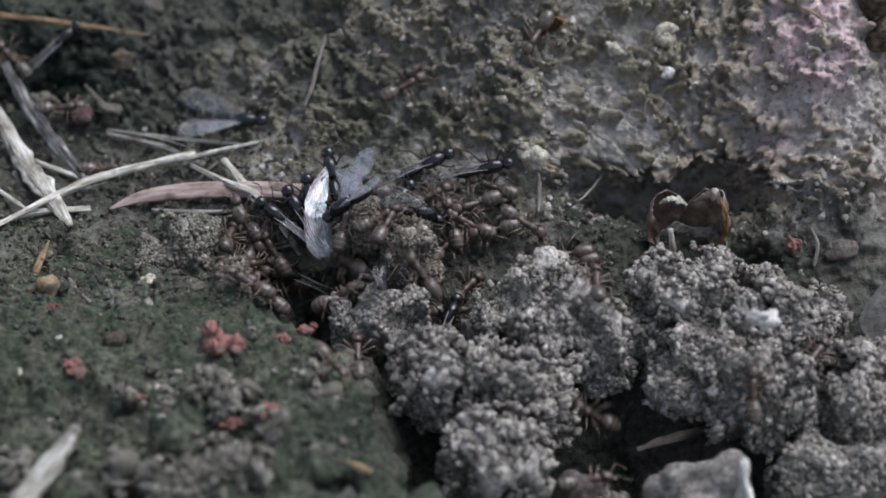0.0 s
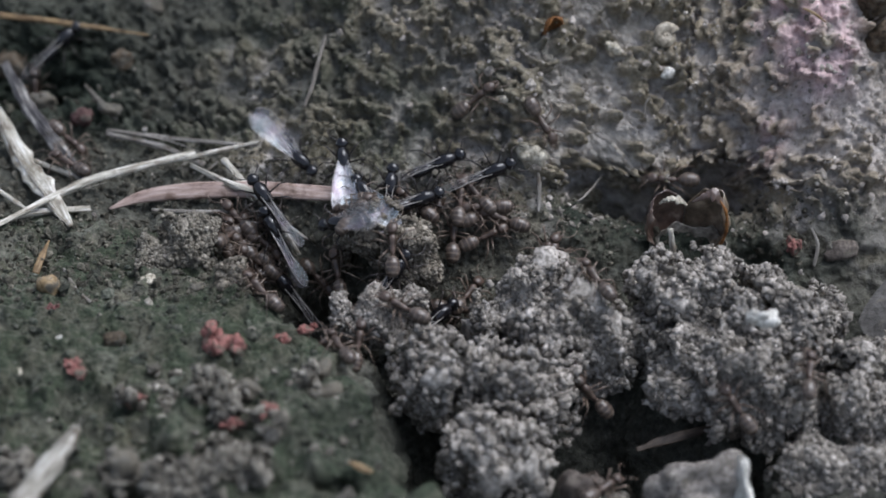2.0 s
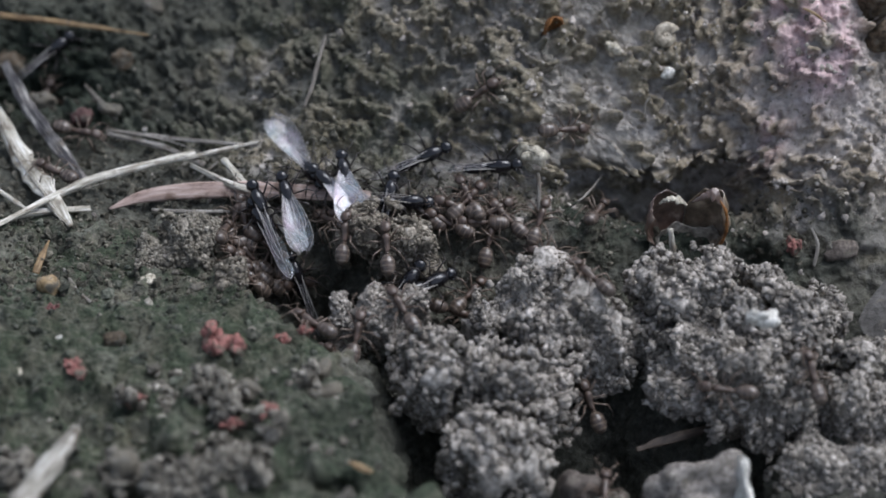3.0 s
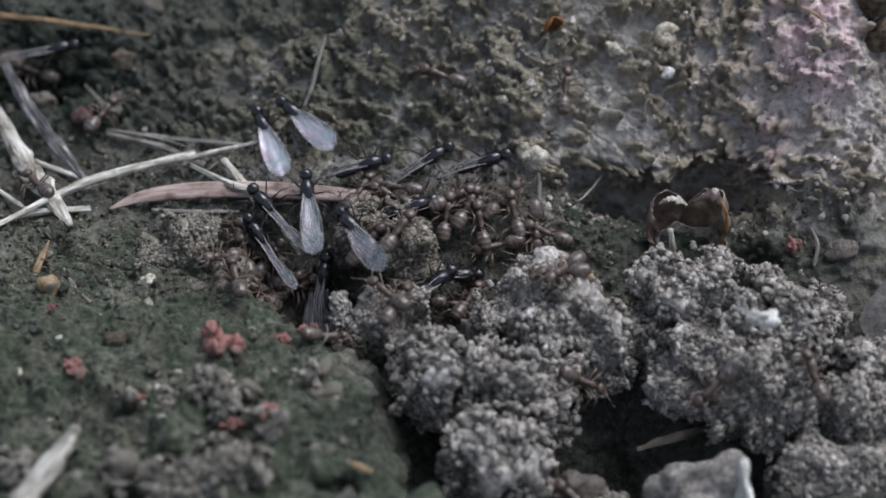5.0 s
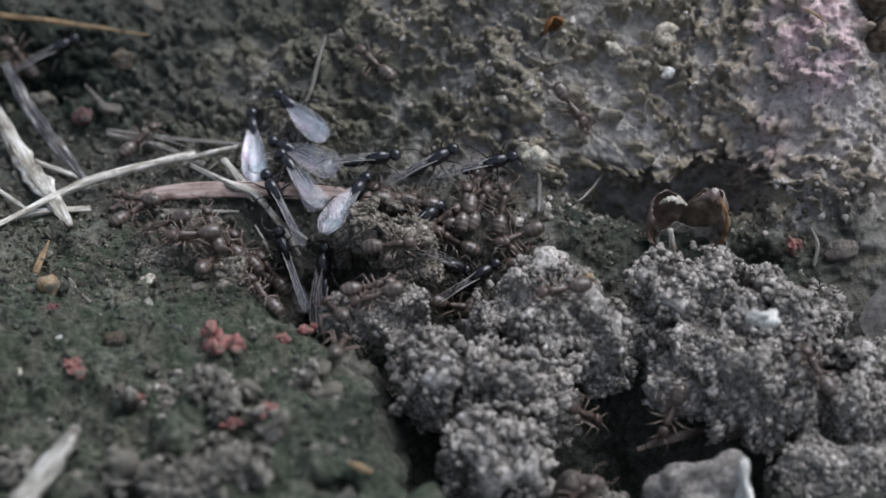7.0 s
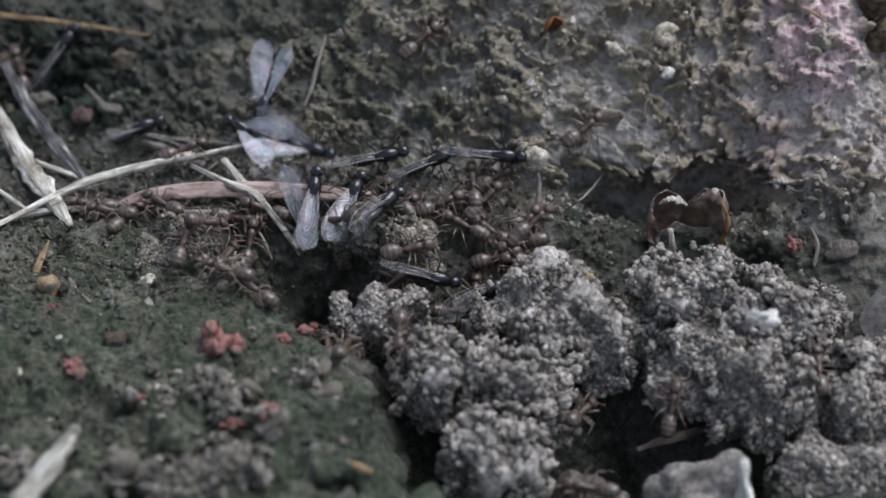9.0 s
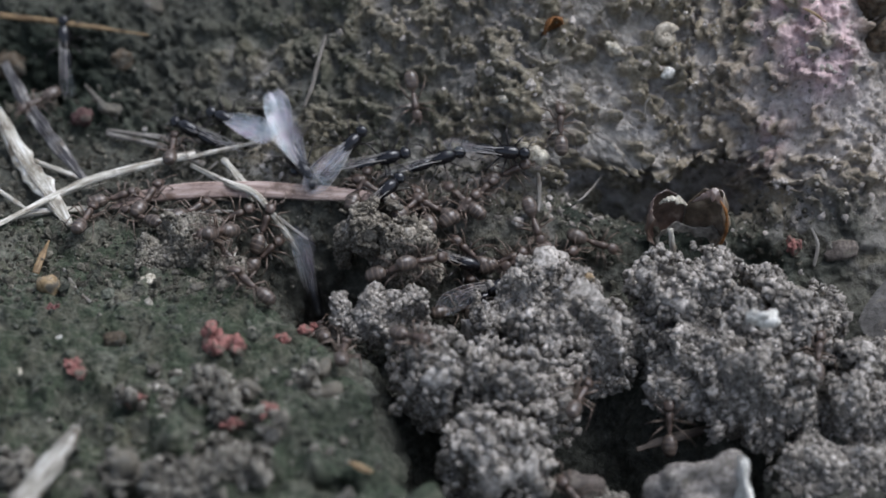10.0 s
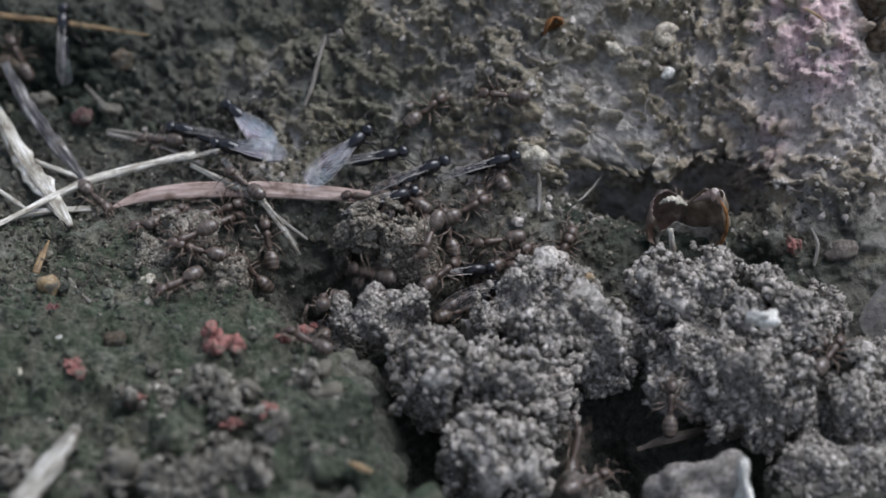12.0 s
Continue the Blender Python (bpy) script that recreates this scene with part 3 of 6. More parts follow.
stalk("root", [(6.5, 7.1, 2.2), (6.7, 5.8, 1.1), (6.6, 4.4, -0.2)], [0.2, 0.36, 0.22], GREY_STRAW, "pale brown rootlet hanging from a white stone", "root", "roots in the bank", 0.7, seed=18)
stalk("root", [(9.4, 5.5, -0.1), (10.1, 6.3, 0.0), (11.3, 8.4, 0.1)], [0.12, 0.2, 0.1], GREY_STRAW, "thin forked rootlet at the bank's foot", "root", "roots in the bank", 0.8, seed=19)
stalk("dry_straw", [(15.5, 1.75, 0.35), (16.0, 1.3, -2.6)], [0.4, 0.48, 0.4], STRAW, "cream stalk end standing before a husk", "straw", "", 0.8, seed=20)
stalk("grass_blade", [(24.9, 12.9, 11.1), (25.6, 12.4, 11.0), (26.5, 12.2, 10.4)], [0.1, 0.26, 0.1], BROWN, "tiny olive grass blade on the bank", "grass blade", "", seed=21)
stalk("twig", [(-25.4, -1.9, -0.2), (-24.3, -4.3, 0.1), (-23.0, -6.1, 0.35)], [0.2, 0.3, 0.2], GREY_STRAW, "thin grey twig on the mossy slab", "twig", "", 0.8, seed=22)
stalk("grass_blade", [(-27.2, -2.5, -0.1), (-26.9, -1.3, 0.4), (-26.7, 0.6, 0.3)], [0.55, 0.5, 0.1], BROWN, "short ochre grass blade on the mossy slab", "grass blade", "", 0.3, seed=23)
stalk("dry_straw", [(-24.6, -25.5, 1.0), (-23.4, -21.3, 0.3), (-22.2, -18.1, 0.4)], [1.5, 1.6, 1.3, 0.7], BLEACHED, "thick bleached broken straw on the slab", "straw", "", 0.6, ragged=0.2, fibres=4, seed=24)
stalk("wood_chip", [(-5.6, -21.0, 0.3), (-4.2, -21.6, 0.0)], [0.2, 0.5, 0.25], BROWN, "reddish-brown chip on the slab's edge", "wood chip", "", 0.4, seed=25)
stalk("root", [(14.3, 9.3, 4.0), (14.1, 9.8, 4.9), (14.5, 10.3, 5.6)], [0.08, 0.14, 0.08], GREY_STRAW, "fine pale root fibre on the bank", "root", "roots in the bank", 0.9, seed=26)
stalk("dry_straw", [(-13.0, 3.5, -0.6), (-12.3, 2.4, -1.2), (-11.8, 1.9, -2.4)], [0.12, 0.2, 0.1], STRAW, "little pale straw splinter in the nest pit", "straw", LITTER, seed=27)
stalk("dry_straw", [(-14.2, 2.2, -1.5), (-14.4, 0.7, -1.6), (-14.8, -1.7, -0.9)], [0.1, 0.16, 0.1], STRAW, "little pale straw splinter at the pit's edge", "straw", LITTER, seed=28)
stalk("twig", [(-26.2, 16.5, 2.4), (-25.0, 15.7, 1.2), (-23.8, 14.2, 0.8)], [0.2, 0.5, 0.3], DULL, "dull grey twig in dark litter", "twig", "", 0.5, seed=29)
stalk("dead_leaf", [(12.5, -12.7, -6.6), (14.9, -12.0, -6.2), (17.9, -10.7, -6.4)], [0.3, 0.7, 0.4], DARK_LEAF, "dark brown dead leaf strip at the hole above a stone", "leaf", "", 0.2, groove=0.4, ragged=0.25, seed=31)
stalk("root", [(25.5, 3.4, -0.8), (25.9, 2.5, -1.7), (25.6, 1.6, -2.8)], [0.16, 0.3, 0.2], GREY_STRAW, "pale rootlet at the foot of the bank", "root", "roots in the bank", 0.7, seed=30)


# ---- stones, crumbs of brick, seeds, husk and shell ----
def plain_material(name, dark, light, per_mm=2.0, rough=0.6, spec=0.4, dust=0.35):
    m, n, l, b = shader(name, light, rough, 0, spec)
    v = coords(n)
    c = ramp(n, l, noise_node(n, l, v, per_mm, 5), [(0.32, dark), (0.66, light)])
    fine = ramp(n, l, noise_node(n, l, v, per_mm * 4, 4), [(0.35, (0.55, 0.53, 0.5)), (0.6, (1.05, 1.04, 1.02))])
    c = mix(n, l, 1.0, c, fine, "MULTIPLY")
    cover = ramp(n, l, noise_node(n, l, v, 1.1, 5, 0.7), [(0.62 - dust * 0.4, (0, 0, 0)), (0.72 - dust * 0.4, (1, 1, 1))])
    c = mix(n, l, cover, c, (0.13, 0.115, 0.09))
    l.new(c, b.inputs["Base Color"])
    bumped(n, l, b, noise_node(n, l, v, per_mm * 3, 5), 0.14, 0.9)
    return m


BRICK = plain_material("brick", (0.19, 0.08, 0.07), (0.45, 0.215, 0.19), 1.6, 0.9, 0.2)
DARK_BRICK = plain_material("dark brick", (0.11, 0.045, 0.045), (0.28, 0.13, 0.13), 1.6, 0.9, 0.2)
QUARTZ = plain_material("white quartz", (0.55, 0.53, 0.47), (0.85, 0.83, 0.78), 1.2, 0.4, 0.5, 0.0)
CREAM = plain_material("cream stone", (0.3, 0.27, 0.2), (0.72, 0.67, 0.56), 1.2, 0.6, 0.3, 0.08)
ROUGH_STONE = plain_material("rough beige stone", (0.13, 0.117, 0.105), (0.36, 0.33, 0.3), 0.7, 0.8, 0.3, 0.2)
SHELL = plain_material("snail shell", (0.3, 0.255, 0.19), (0.52, 0.465, 0.37), 0.8, 0.35, 0.5, 0.0)
RED_CLOD = plain_material("reddish clod", (0.06, 0.036, 0.034), (0.16, 0.095, 0.09), 1.4, 0.9, 0.2, 0.2)
GREY = plain_material("grey stone", (0.1, 0.095, 0.08), (0.27, 0.255, 0.23), 1.0, 0.9, 0.2, 0.5)
BROWN_LUMP = plain_material("brown clay lump", (0.07, 0.058, 0.05), (0.19, 0.16, 0.14), 1.0, 0.8, 0.3, 0.2)
BARK = plain_material("bark", (0.03, 0.022, 0.015), (0.16, 0.12, 0.08), 0.9, 0.85, 0.3)
SEED = plain_material("ochre seed", (0.22, 0.14, 0.06), (0.5, 0.38, 0.22), 1.0, 0.5, 0.4)


def pebble(name, at, radii, material, label, category="pebble", group="", seed=1, angular=0.3, sink=0.3, turn=0.0):
    r = np.random.RandomState(seed)
    v, f = ICO4 if max(radii) > 1.5 else ICO3
    k = 1 + 1.3 * angular * value_noise(v[:, 0] * 1.5 + seed, v[:, 1] * 1.5, v[:, 2] * 1.5, seed % 40) + angular * 0.25 * value_noise(v[:, 0] * 9, v[:, 1] * 9, v[:, 2] * 9 + seed, 3) + angular * 0.4 * value_noise(v[:, 0] * 4, v[:, 1] * 4 + seed, v[:, 2] * 4, 9)
    v = np.sign(v) * np.abs(v) ** (1 - angular * 0.5) * k[:, None] * np.array(radii)
    thing = new(name, mesh_from(name, v * MM, [tuple(t) for t in f]))
    thing.data.materials.append(material)
    thing.matrix_basis = Matrix.Translation(Vector((at[0], at[1], at[2] + radii[2] * (1 - 2 * sink))) * MM) @ Euler((0.2 * r.normal(), 0.2 * r.normal(), radians(turn))).to_matrix().to_4x4()
    return tagged(thing, label, category, group)


def brick_crumb(at, size, seed, label, material=None):
    """A crumb of brick: a few angular grains stuck together."""
    r = np.random.RandomState(seed)
    thing = tagged(new("brick_crumb"), label, "brick crumb", "crumbs of red brick")
    thing.location = Vector(at) * MM
    for i in range(9):
        v, f = grain_shape(seed * 11 + i, ICO3)
        off = r.normal(size=3) * size * 0.42 * (i > 0)
        off[2] = abs(off[2]) * 0.7 + size * 0.25
        v = v / np.linalg.norm(v, axis=1)[:, None].mean()
        part("grain", mesh_from("grain", (v * size * (0.62 if i == 0 else r.uniform(0.28, 0.46)) + off) * MM, [tuple(t) for t in f]), material or BRICK, thing)
    return thing


brick_crumb((-14.1, -10.9, 0.35), 1.42, 1, "large rough crumb of red brick on the mossy slab")
brick_crumb((-23.0, -12.6, 0.2), 0.78, 2, "small crumb of red brick on the mossy slab")
brick_crumb((-10.1, -9.1, -0.6), 0.6, 3, "dusty crumb of red brick near the slab's edge")
brick_crumb((-9.0, -8.2, -0.6), 0.6, 4, "dusty crumb of red brick near the slab's edge")
brick_crumb((-19.4, -15.1, -0.25), 0.7, 5, "crumb of red brick on the mossy slab")
brick_crumb((-10.7, -17.0, 0.5), 0.65, 6, "bright crumb of red brick among grey grains")
brick_crumb((-12.8, -17.6, 0.0), 0.58, 7, "bright crumb of red brick among grey grains")
brick_crumb((-25.4, -6.7, 0.1), 0.55, 8, "dark wine-red crumb below a seed", DARK_BRICK)
brick_crumb((24.2, 2.6, -2.1), 0.65, 9, "crumb of red brick at the foot of the bank")
pebble("soil_lump", (-26.2, 13.9, 1.0), (0.7, 0.6, 0.7), RED_CLOD, "rounded dull reddish lump in dark litter", "soil lump", seed=41)
pebble("soil_lump", (-23.7, 18.6, 3.0), (0.85, 0.6, 0.6), BARK, "brownish lump in dark litter", "soil lump", seed=42)
pebble("pebble", (-24.3, 14.7, 1.2), (0.95, 0.5, 0.4), GREY, "pale flat chip in dark litter", group="grey pebbles", seed=43, turn=-35)
pebble("pebble", (-29.4, 16.8, 0.6), (0.9, 0.6, 0.6), GREY, "dim grey pebble in dark litter", group="grey pebbles", seed=44)
pebble("white_stone", (6.2, 7.2, 2.3), (1.05, 0.8, 0.85), CREAM, "cream-white stone stuck in the bank", "stone", seed=3)
pebble("pebble", (12.05, 14.1, 6.8), (0.6, 0.55, 0.5), CREAM, "small cream pebble in the bank", group="pale pebbles", seed=4)
pebble("pebble", (15.8, 11.9, 6.2), (0.5, 0.4, 0.4), QUARTZ, "small white quartz pebble in the bank", group="pale pebbles", seed=5)
pebble("pebble", (4.2, 9.9, 5.4), (0.4, 0.35, 0.35), CREAM, "tiny cream pebble in the bank", group="pale pebbles", seed=6)
pebble("white_stone", (20.0, -11.5, 3.3), (0.8, 0.5, 0.5), QUARTZ, "bright white chip on the crumb heap", "stone", seed=7, angular=0.4)
pebble("soil_lump", (8.6, -17.4, -6.4), (1.4, 1.0, 1.5), BROWN_LUMP, "smooth brownish lump in the mouth of a hole", "soil lump", seed=46, angular=0.2)
pebble("pebble", (9.6, -4.9, 1.3), (0.36, 0.32, 0.32), SEED, "little yellowish grain on the crumb heap", group="pale pebbles", seed=8)
broken = pebble("broken_stone", (15.8, -17.6, -6.0), (2.9, 1.7, 2.6), ROUGH_STONE, "pale broken stone with a brightly lit edge by a hole", "stone", seed=9, angular=0.34, sink=0.45)
pebble("bark_chip", (30.6, 15.2, 9.2), (1.5, 1.0, 1.8), BARK, "dark brown bark chip on top of the bank", "bark chip", seed=10)
pebble("bark_chip", (31.0, 13.6, 7.8), (1.0, 0.8, 1.2), BARK, "dark brown bark chip on the bank", "bark chip", seed=11)
pebble("pebble", (-8.0, -12.3, -0.5), (0.95, 0.8, 0.6), GREY, "dusty grey pebble on the slab", group="grey pebbles", seed=12)
pebble("pebble", (-10.2, -18.4, -0.3), (1.0, 0.8, 0.7), GREY, "dusty grey pebble on the slab", group="grey pebbles", seed=13)
pebble("pebble", (-12.1, -15.1, 0.5), (0.8, 0.6, 0.55), GREY, "dusty grey pebble on the slab", group="grey pebbles", seed=14)
pebble("pebble", (-19.1, -21.3, 0.0), (0.9, 0.7, 0.8), GREY, "dusty grey pebble on the slab", group="grey pebbles", seed=15)
pebble("pebble", (-7.4, -14.4, -0.4), (1.0, 0.7, 0.6), GREY, "dusty grey pebble near the slab's edge", group="grey pebbles", seed=16)
pebble("pebble", (-24.4, -10.1, 0.5), (0.3, 0.26, 0.26), QUARTZ, "tiny white grain on the mossy slab", group="pale pebbles", seed=17)
pebble("pebble", (-26.5, -12.8, -0.2), (0.5, 0.35, 0.4), CREAM, "small pale grain on the mossy slab", group="pale pebbles", seed=18)
pebble("pebble", (-21.9, 23.8, 4.2), (0.9, 0.6, 0.7), GREY, "greyish pebble high on the bank", group="pale pebbles", seed=19)
pebble("pebble", (-19.6, -3.4, 0.0), (0.5, 0.35, 0.25), CREAM, "flat cream pebble on the slab's edge", group="pale pebbles", seed=20)
pebble("pebble", (-16.1, -4.6, 0.1), (0.55, 0.45, 0.45), GREY, "grey pebble near the slab's edge", group="grey pebbles", seed=21)
pebble("pebble", (-14.9, -4.9, 0.0), (0.5, 0.4, 0.4), GREY, "grey pebble near the slab's edge", group="grey pebbles", seed=22)
pebble("pebble", (-19.1, 5.9, -0.2), (1.1, 0.6, 0.5), GREY, "grey pebble beside the needle", group="grey pebbles", seed=23)
pebble("soil_lump", (-20.8, -10.2, 0.5), (0.7, 0.5, 0.5), BARK, "dark damp lump on the mossy slab", "soil lump", seed=24)
pebble("soil_lump", (-32.6, 20.6, 1.0), (1.3, 0.9, 1.0), BARK, "dark lump of litter on dark soil", "soil lump", seed=25)
pebble("seed", (-25.8, -5.0, 0.5), (0.75, 0.6, 0.8), SEED, "ochre seed lying on the mossy slab", "seed", seed=26, angular=0.15)
pebble("grey_stone", (27.6, 2.4, -2.2), (1.2, 0.8, 0.6), BROWN_LUMP, "smooth brownish stone at the foot of the bank", "stone", seed=27, angular=0.25)
pebble("grey_stone", (24.4, 0.2, -4.6), (1.0, 0.8, 0.7), GREY, "smooth grey stone behind the crumb heap", "stone", seed=28, angular=0.25)


def snail_shell(at, size):
    """A little coiled shell, half sunk in the bank."""
    thing = tagged(new("snail_shell"), "tiny round cream snail shell in the bank", "snail shell")
    turns = np.linspace(0, 2.6 * 2 * np.pi, 60)
    rad = size * 0.62 * np.exp(-0.11 * turns)
    line = np.stack([rad * np.cos(turns), rad * np.sin(turns), 0.25 * size * turns / turns[-1]], -1)
    part("coil", tube_mesh("coil", line, list(rad * 1.75), 0.8, 14, 3, count=90), SHELL, thing)
    v, f = ICO3
    part("core", mesh_from("core", v * np.array([0.8, 0.8, 0.25]) * size * MM, [tuple(t) for t in f]), SHELL, thing)
    thing.matrix_basis = Matrix.Translation(Vector(at) * MM) @ Euler((radians(50), radians(-8), 0.4)).to_matrix().to_4x4()
    return thing


snail_shell((15.6, 13.4, 8.5), 1.0)


def husk_material(name, dark, mid, light):
    m, n, l, b = shader(name, mid, 0.3, 0, 0.6)
    v = coords(n)
    l.new(ramp(n, l, noise_node(n, l, v, 0.9, 5), [(0.3, dark), (0.52, mid), (0.74, light)]), b.inputs["Base Color"])
    bumped(n, l, b, noise_node(n, l, v, 2.5, 4), 0.12, 0.8)
    b.inputs["Transmission Weight"].default_value = 0.15
    return m


HUSK = husk_material("amber husk", (0.06, 0.042, 0.028), (0.19, 0.14, 0.095), (0.42, 0.34, 0.25))
DARK_HUSK = husk_material("dark husk", (0.035, 0.02, 0.016), (0.12, 0.075, 0.056), (0.4, 0.33, 0.27))
MEMBRANE = plain_material("dry membrane", (0.15, 0.13, 0.105), (0.42, 0.39, 0.34), 0.8, 0.5, 0.4, 0.1)


def curled_scale(name, radii, seed, parent, at, turn, material, opening=1.75):
    """A thin bowl-shaped scale with a ragged rim; its hollow looks along -y."""
    r = np.random.RandomState(seed)
    nu, nv = 28, 16
    outer, inner = [], []
    for j in range(nv + 1):
        for i in range(nu):
            a = 2 * np.pi * i / nu
            lim = opening * (1 + 0.16 * math.sin(3 * a + seed) + 0.08 * math.sin(7 * a + 2 * seed))
            t = lim * j / nv
            d = np.array([math.sin(t) * math.cos(a), math.cos(t), math.sin(t) * math.sin(a)])
            k = 1 + 0.08 * float(value_noise(d[0] * 3 + seed, d[1] * 3, d[2] * 3, 2))
            outer.append(d * k * np.array(radii))
            inner.append(d * k * (np.array(radii) - 0.13))
    n = (nv + 1) * nu
    faces = []
    for j in range(nv):
        for i in range(nu):
            a, b, c, d = j * nu + i, j * nu + (i + 1) % nu, (j + 1) * nu + (i + 1) % nu, (j + 1) * nu + i
            faces += [(a, b, c, d), (n + d, n + c, n + b, n + a)]
    faces += [(nv * nu + i, nv * nu + (i + 1) % nu, n + nv * nu + (i + 1) % nu, n + nv * nu + i) for i in range(nu)]
    ob = part(name, mesh_from(name, np.array(outer + inner) * MM, faces), material, parent)
    ob.matrix_basis = Matrix.Translation(Vector(at) * MM) @ Euler([radians(a) for a in turn]).to_matrix().to_4x4()
    return ob


def husk_wall(name, turn_from, turn_to, heights, seed, parent, material):
    """A thin standing wall of a cup, ragged above, between two turns in degrees round the cup; its hollow looks along -y."""
    nu, nv, skin = 26, 18, 0.11
    rings = [[], []]
    for j in range(nv + 1):
        v = j / nv
        for i in range(nu + 1):
            u = i / nu
            a = radians(turn_from + (turn_to - turn_from) * u)
            top = float(np.interp(u, np.linspace(0, 1, len(heights)), heights)) + 0.18 * float(value_noise(u * 9, seed * 1.0, 0.5, 3))
            bulge = 0.42 + 0.6 * math.sin(math.pi * (0.06 + 0.62 * v)) - 0.1 * v * v
            crease = 1 + 0.06 * float(value_noise(u * 5, v * 4, seed * 1.0, 5)) + 0.03 * float(value_noise(u * 14, v * 9, seed * 1.0, 6))
            for side, ring in enumerate(rings):
                k = bulge * crease
                ring.append(((2.95 * k - skin * side) * math.sin(a), (1.5 * k - skin * side) * math.cos(a) - 0.25 * v, top * v))
    n = len(rings[0])
    at = lambda j, i: j * (nu + 1) + i
    faces = []
    for j in range(nv):
        for i in range(nu):
            q = (at(j, i), at(j, i + 1), at(j + 1, i + 1), at(j + 1, i))
            faces += [q, tuple(n + k for k in reversed(q))]
    edge = [at(j, 0) for j in range(nv)] + [at(nv, i) for i in range(nu)] + [at(j, nu) for j in range(nv, 0, -1)] + [at(0, i) for i in range(nu, 0, -1)]
    faces += [(a, b, n + b, n + a) for a, b in zip(edge, edge[1:] + edge[:1])]
    return part(name, mesh_from(name, np.array(rings[0] + rings[1]) * MM, faces), material, parent)


def seed_husk():
    thing = tagged(new("seed_husk"), "split glossy brown seed husk in a hollow of the bank", "seed husk")
    thing.location = Vector((16.75, 3.2, -2.8)) * MM
    tagged(husk_wall("husk_half", 1, 118, [3.6, 4.9, 5.3, 5.1, 4.0], 1, thing, HUSK), "brown husk half with an amber edge")
    tagged(husk_wall("husk_half", -112, -1, [3.5, 4.2, 4.7, 4.8, 3.8], 2, thing, DARK_HUSK), "dark husk half with a pale torn rim")
    part("amber_edge", tube_mesh("amber_edge", [(1.5, -1.1, 0.2), (2.35, -1.15, 1.6), (2.65, -1.1, 3.0), (2.5, -1.0, 4.3), (2.05, -0.8, 5.1)], [0.12, 0.22, 0.24, 0.2, 0.12], 0.5, 8, 4, 0, 0.25), AMBER, thing, "amber torn edge")
    part("torn_rim", tube_mesh("torn_rim", [(-2.0, -0.45, 4.55), (-1.5, -0.6, 5.05), (-0.8, -0.6, 5.0), (-0.1, -0.5, 4.5)], [0.12, 0.34, 0.5, 0.2], 0.6, 10, 5, 0.4, 0.5), CREAM, thing, "pale torn rim")
    part("folded_tip", tube_mesh("folded_tip", [(0.2, -0.45, 4.7), (1.0, -0.6, 5.3), (1.7, -0.7, 5.45), (2.35, -0.8, 4.6)], [0.1, 0.5, 0.95, 0.3], 0.35, 10, 6, 0.35, 0.3), DARK_HUSK, thing, "glossy folded tip")
    inner = tagged(husk_wall("membrane", -48, 75, [2.2, 2.9, 2.5, 2.7, 1.9], 3, thing, MEMBRANE), "greyish dry inner membrane")
    inner.matrix_basis = Matrix.Translation(Vector((0.1, -1.35, 0.0)) * MM) @ Euler((-0.5, 0, 0)).to_matrix().to_4x4()
    return thing


AMBER = plain_material("amber husk scale", (0.14, 0.055, 0.015), (0.38, 0.17, 0.05), 1.0, 0.35, 0.5, 0.1)
seed_husk()
amber = tagged(new("seed_husk"), "small torn amber husk stuck in the bank", "seed husk")
amber.location = Vector((7.5, 13.9, 8.8)) * MM
curled_scale("husk_half", (0.75, 0.6, 1.15), 5, amber, (0.2, 0, 0), (20, 10, 30), AMBER)
curled_scale("husk_half", (0.5, 0.45, 0.8), 6, amber, (-0.7, 0.1, -0.1), (30, 0, -40), CREAM)


LEAF = plain_material("dead leaf", (0.06, 0.056, 0.052), (0.115, 0.108, 0.1), 0.5, 0.6, 0.3, 0.05)


def dead_leaf(at, tip, facing):
    """A piece of a grey dead leaf, gently curled; facing: the way its upper side looks."""
    thing = tagged(new("dead_leaf"), "smooth grey dead leaf behind the crumb heap", "leaf")
    nx, ny, long = 24, 12, (Vector(tip) - Vector(at)).length
    top = []
    for i in range(nx + 1):
        for j in range(ny + 1):
            u, w = i / nx, j / ny * 2 - 1
            half = 3.2 * math.sin(math.pi * min(1, 0.03 + 0.8 * u)) ** 0.8
            top.append((long * u, w * half, 0.5 * math.sin(2.2 * u) - 0.3 * abs(w) ** 1.5 * half + 0.1 * float(value_noise(u * 6, w * 2, 0, 4))))
    top = np.array(top)
    n = len(top)
    faces = []
    for i in range(nx):
        for j in range(ny):
            a, b = i * (ny + 1) + j, (i + 1) * (ny + 1) + j
            faces += [(a, b, b + 1, a + 1), (n + a + 1, n + b + 1, n + b, n + a)]
    part("blade", mesh_from("blade", np.vstack([top, top - np.array([0, 0, 0.08])]) * MM, faces), LEAF, thing)
    ahead = (Vector(tip) - Vector(at)).normalized()
    left = Vector(facing).cross(ahead).normalized()
    m = Matrix((ahead, left, ahead.cross(left))).transposed().to_4x4()
    m.translation = Vector(at) * MM
    thing.matrix_basis = m
    return thing


dead_leaf((28.0, -4.4, -3.2), (37.0, -1.9, -1.2), (-0.2, -0.6, 0.8))


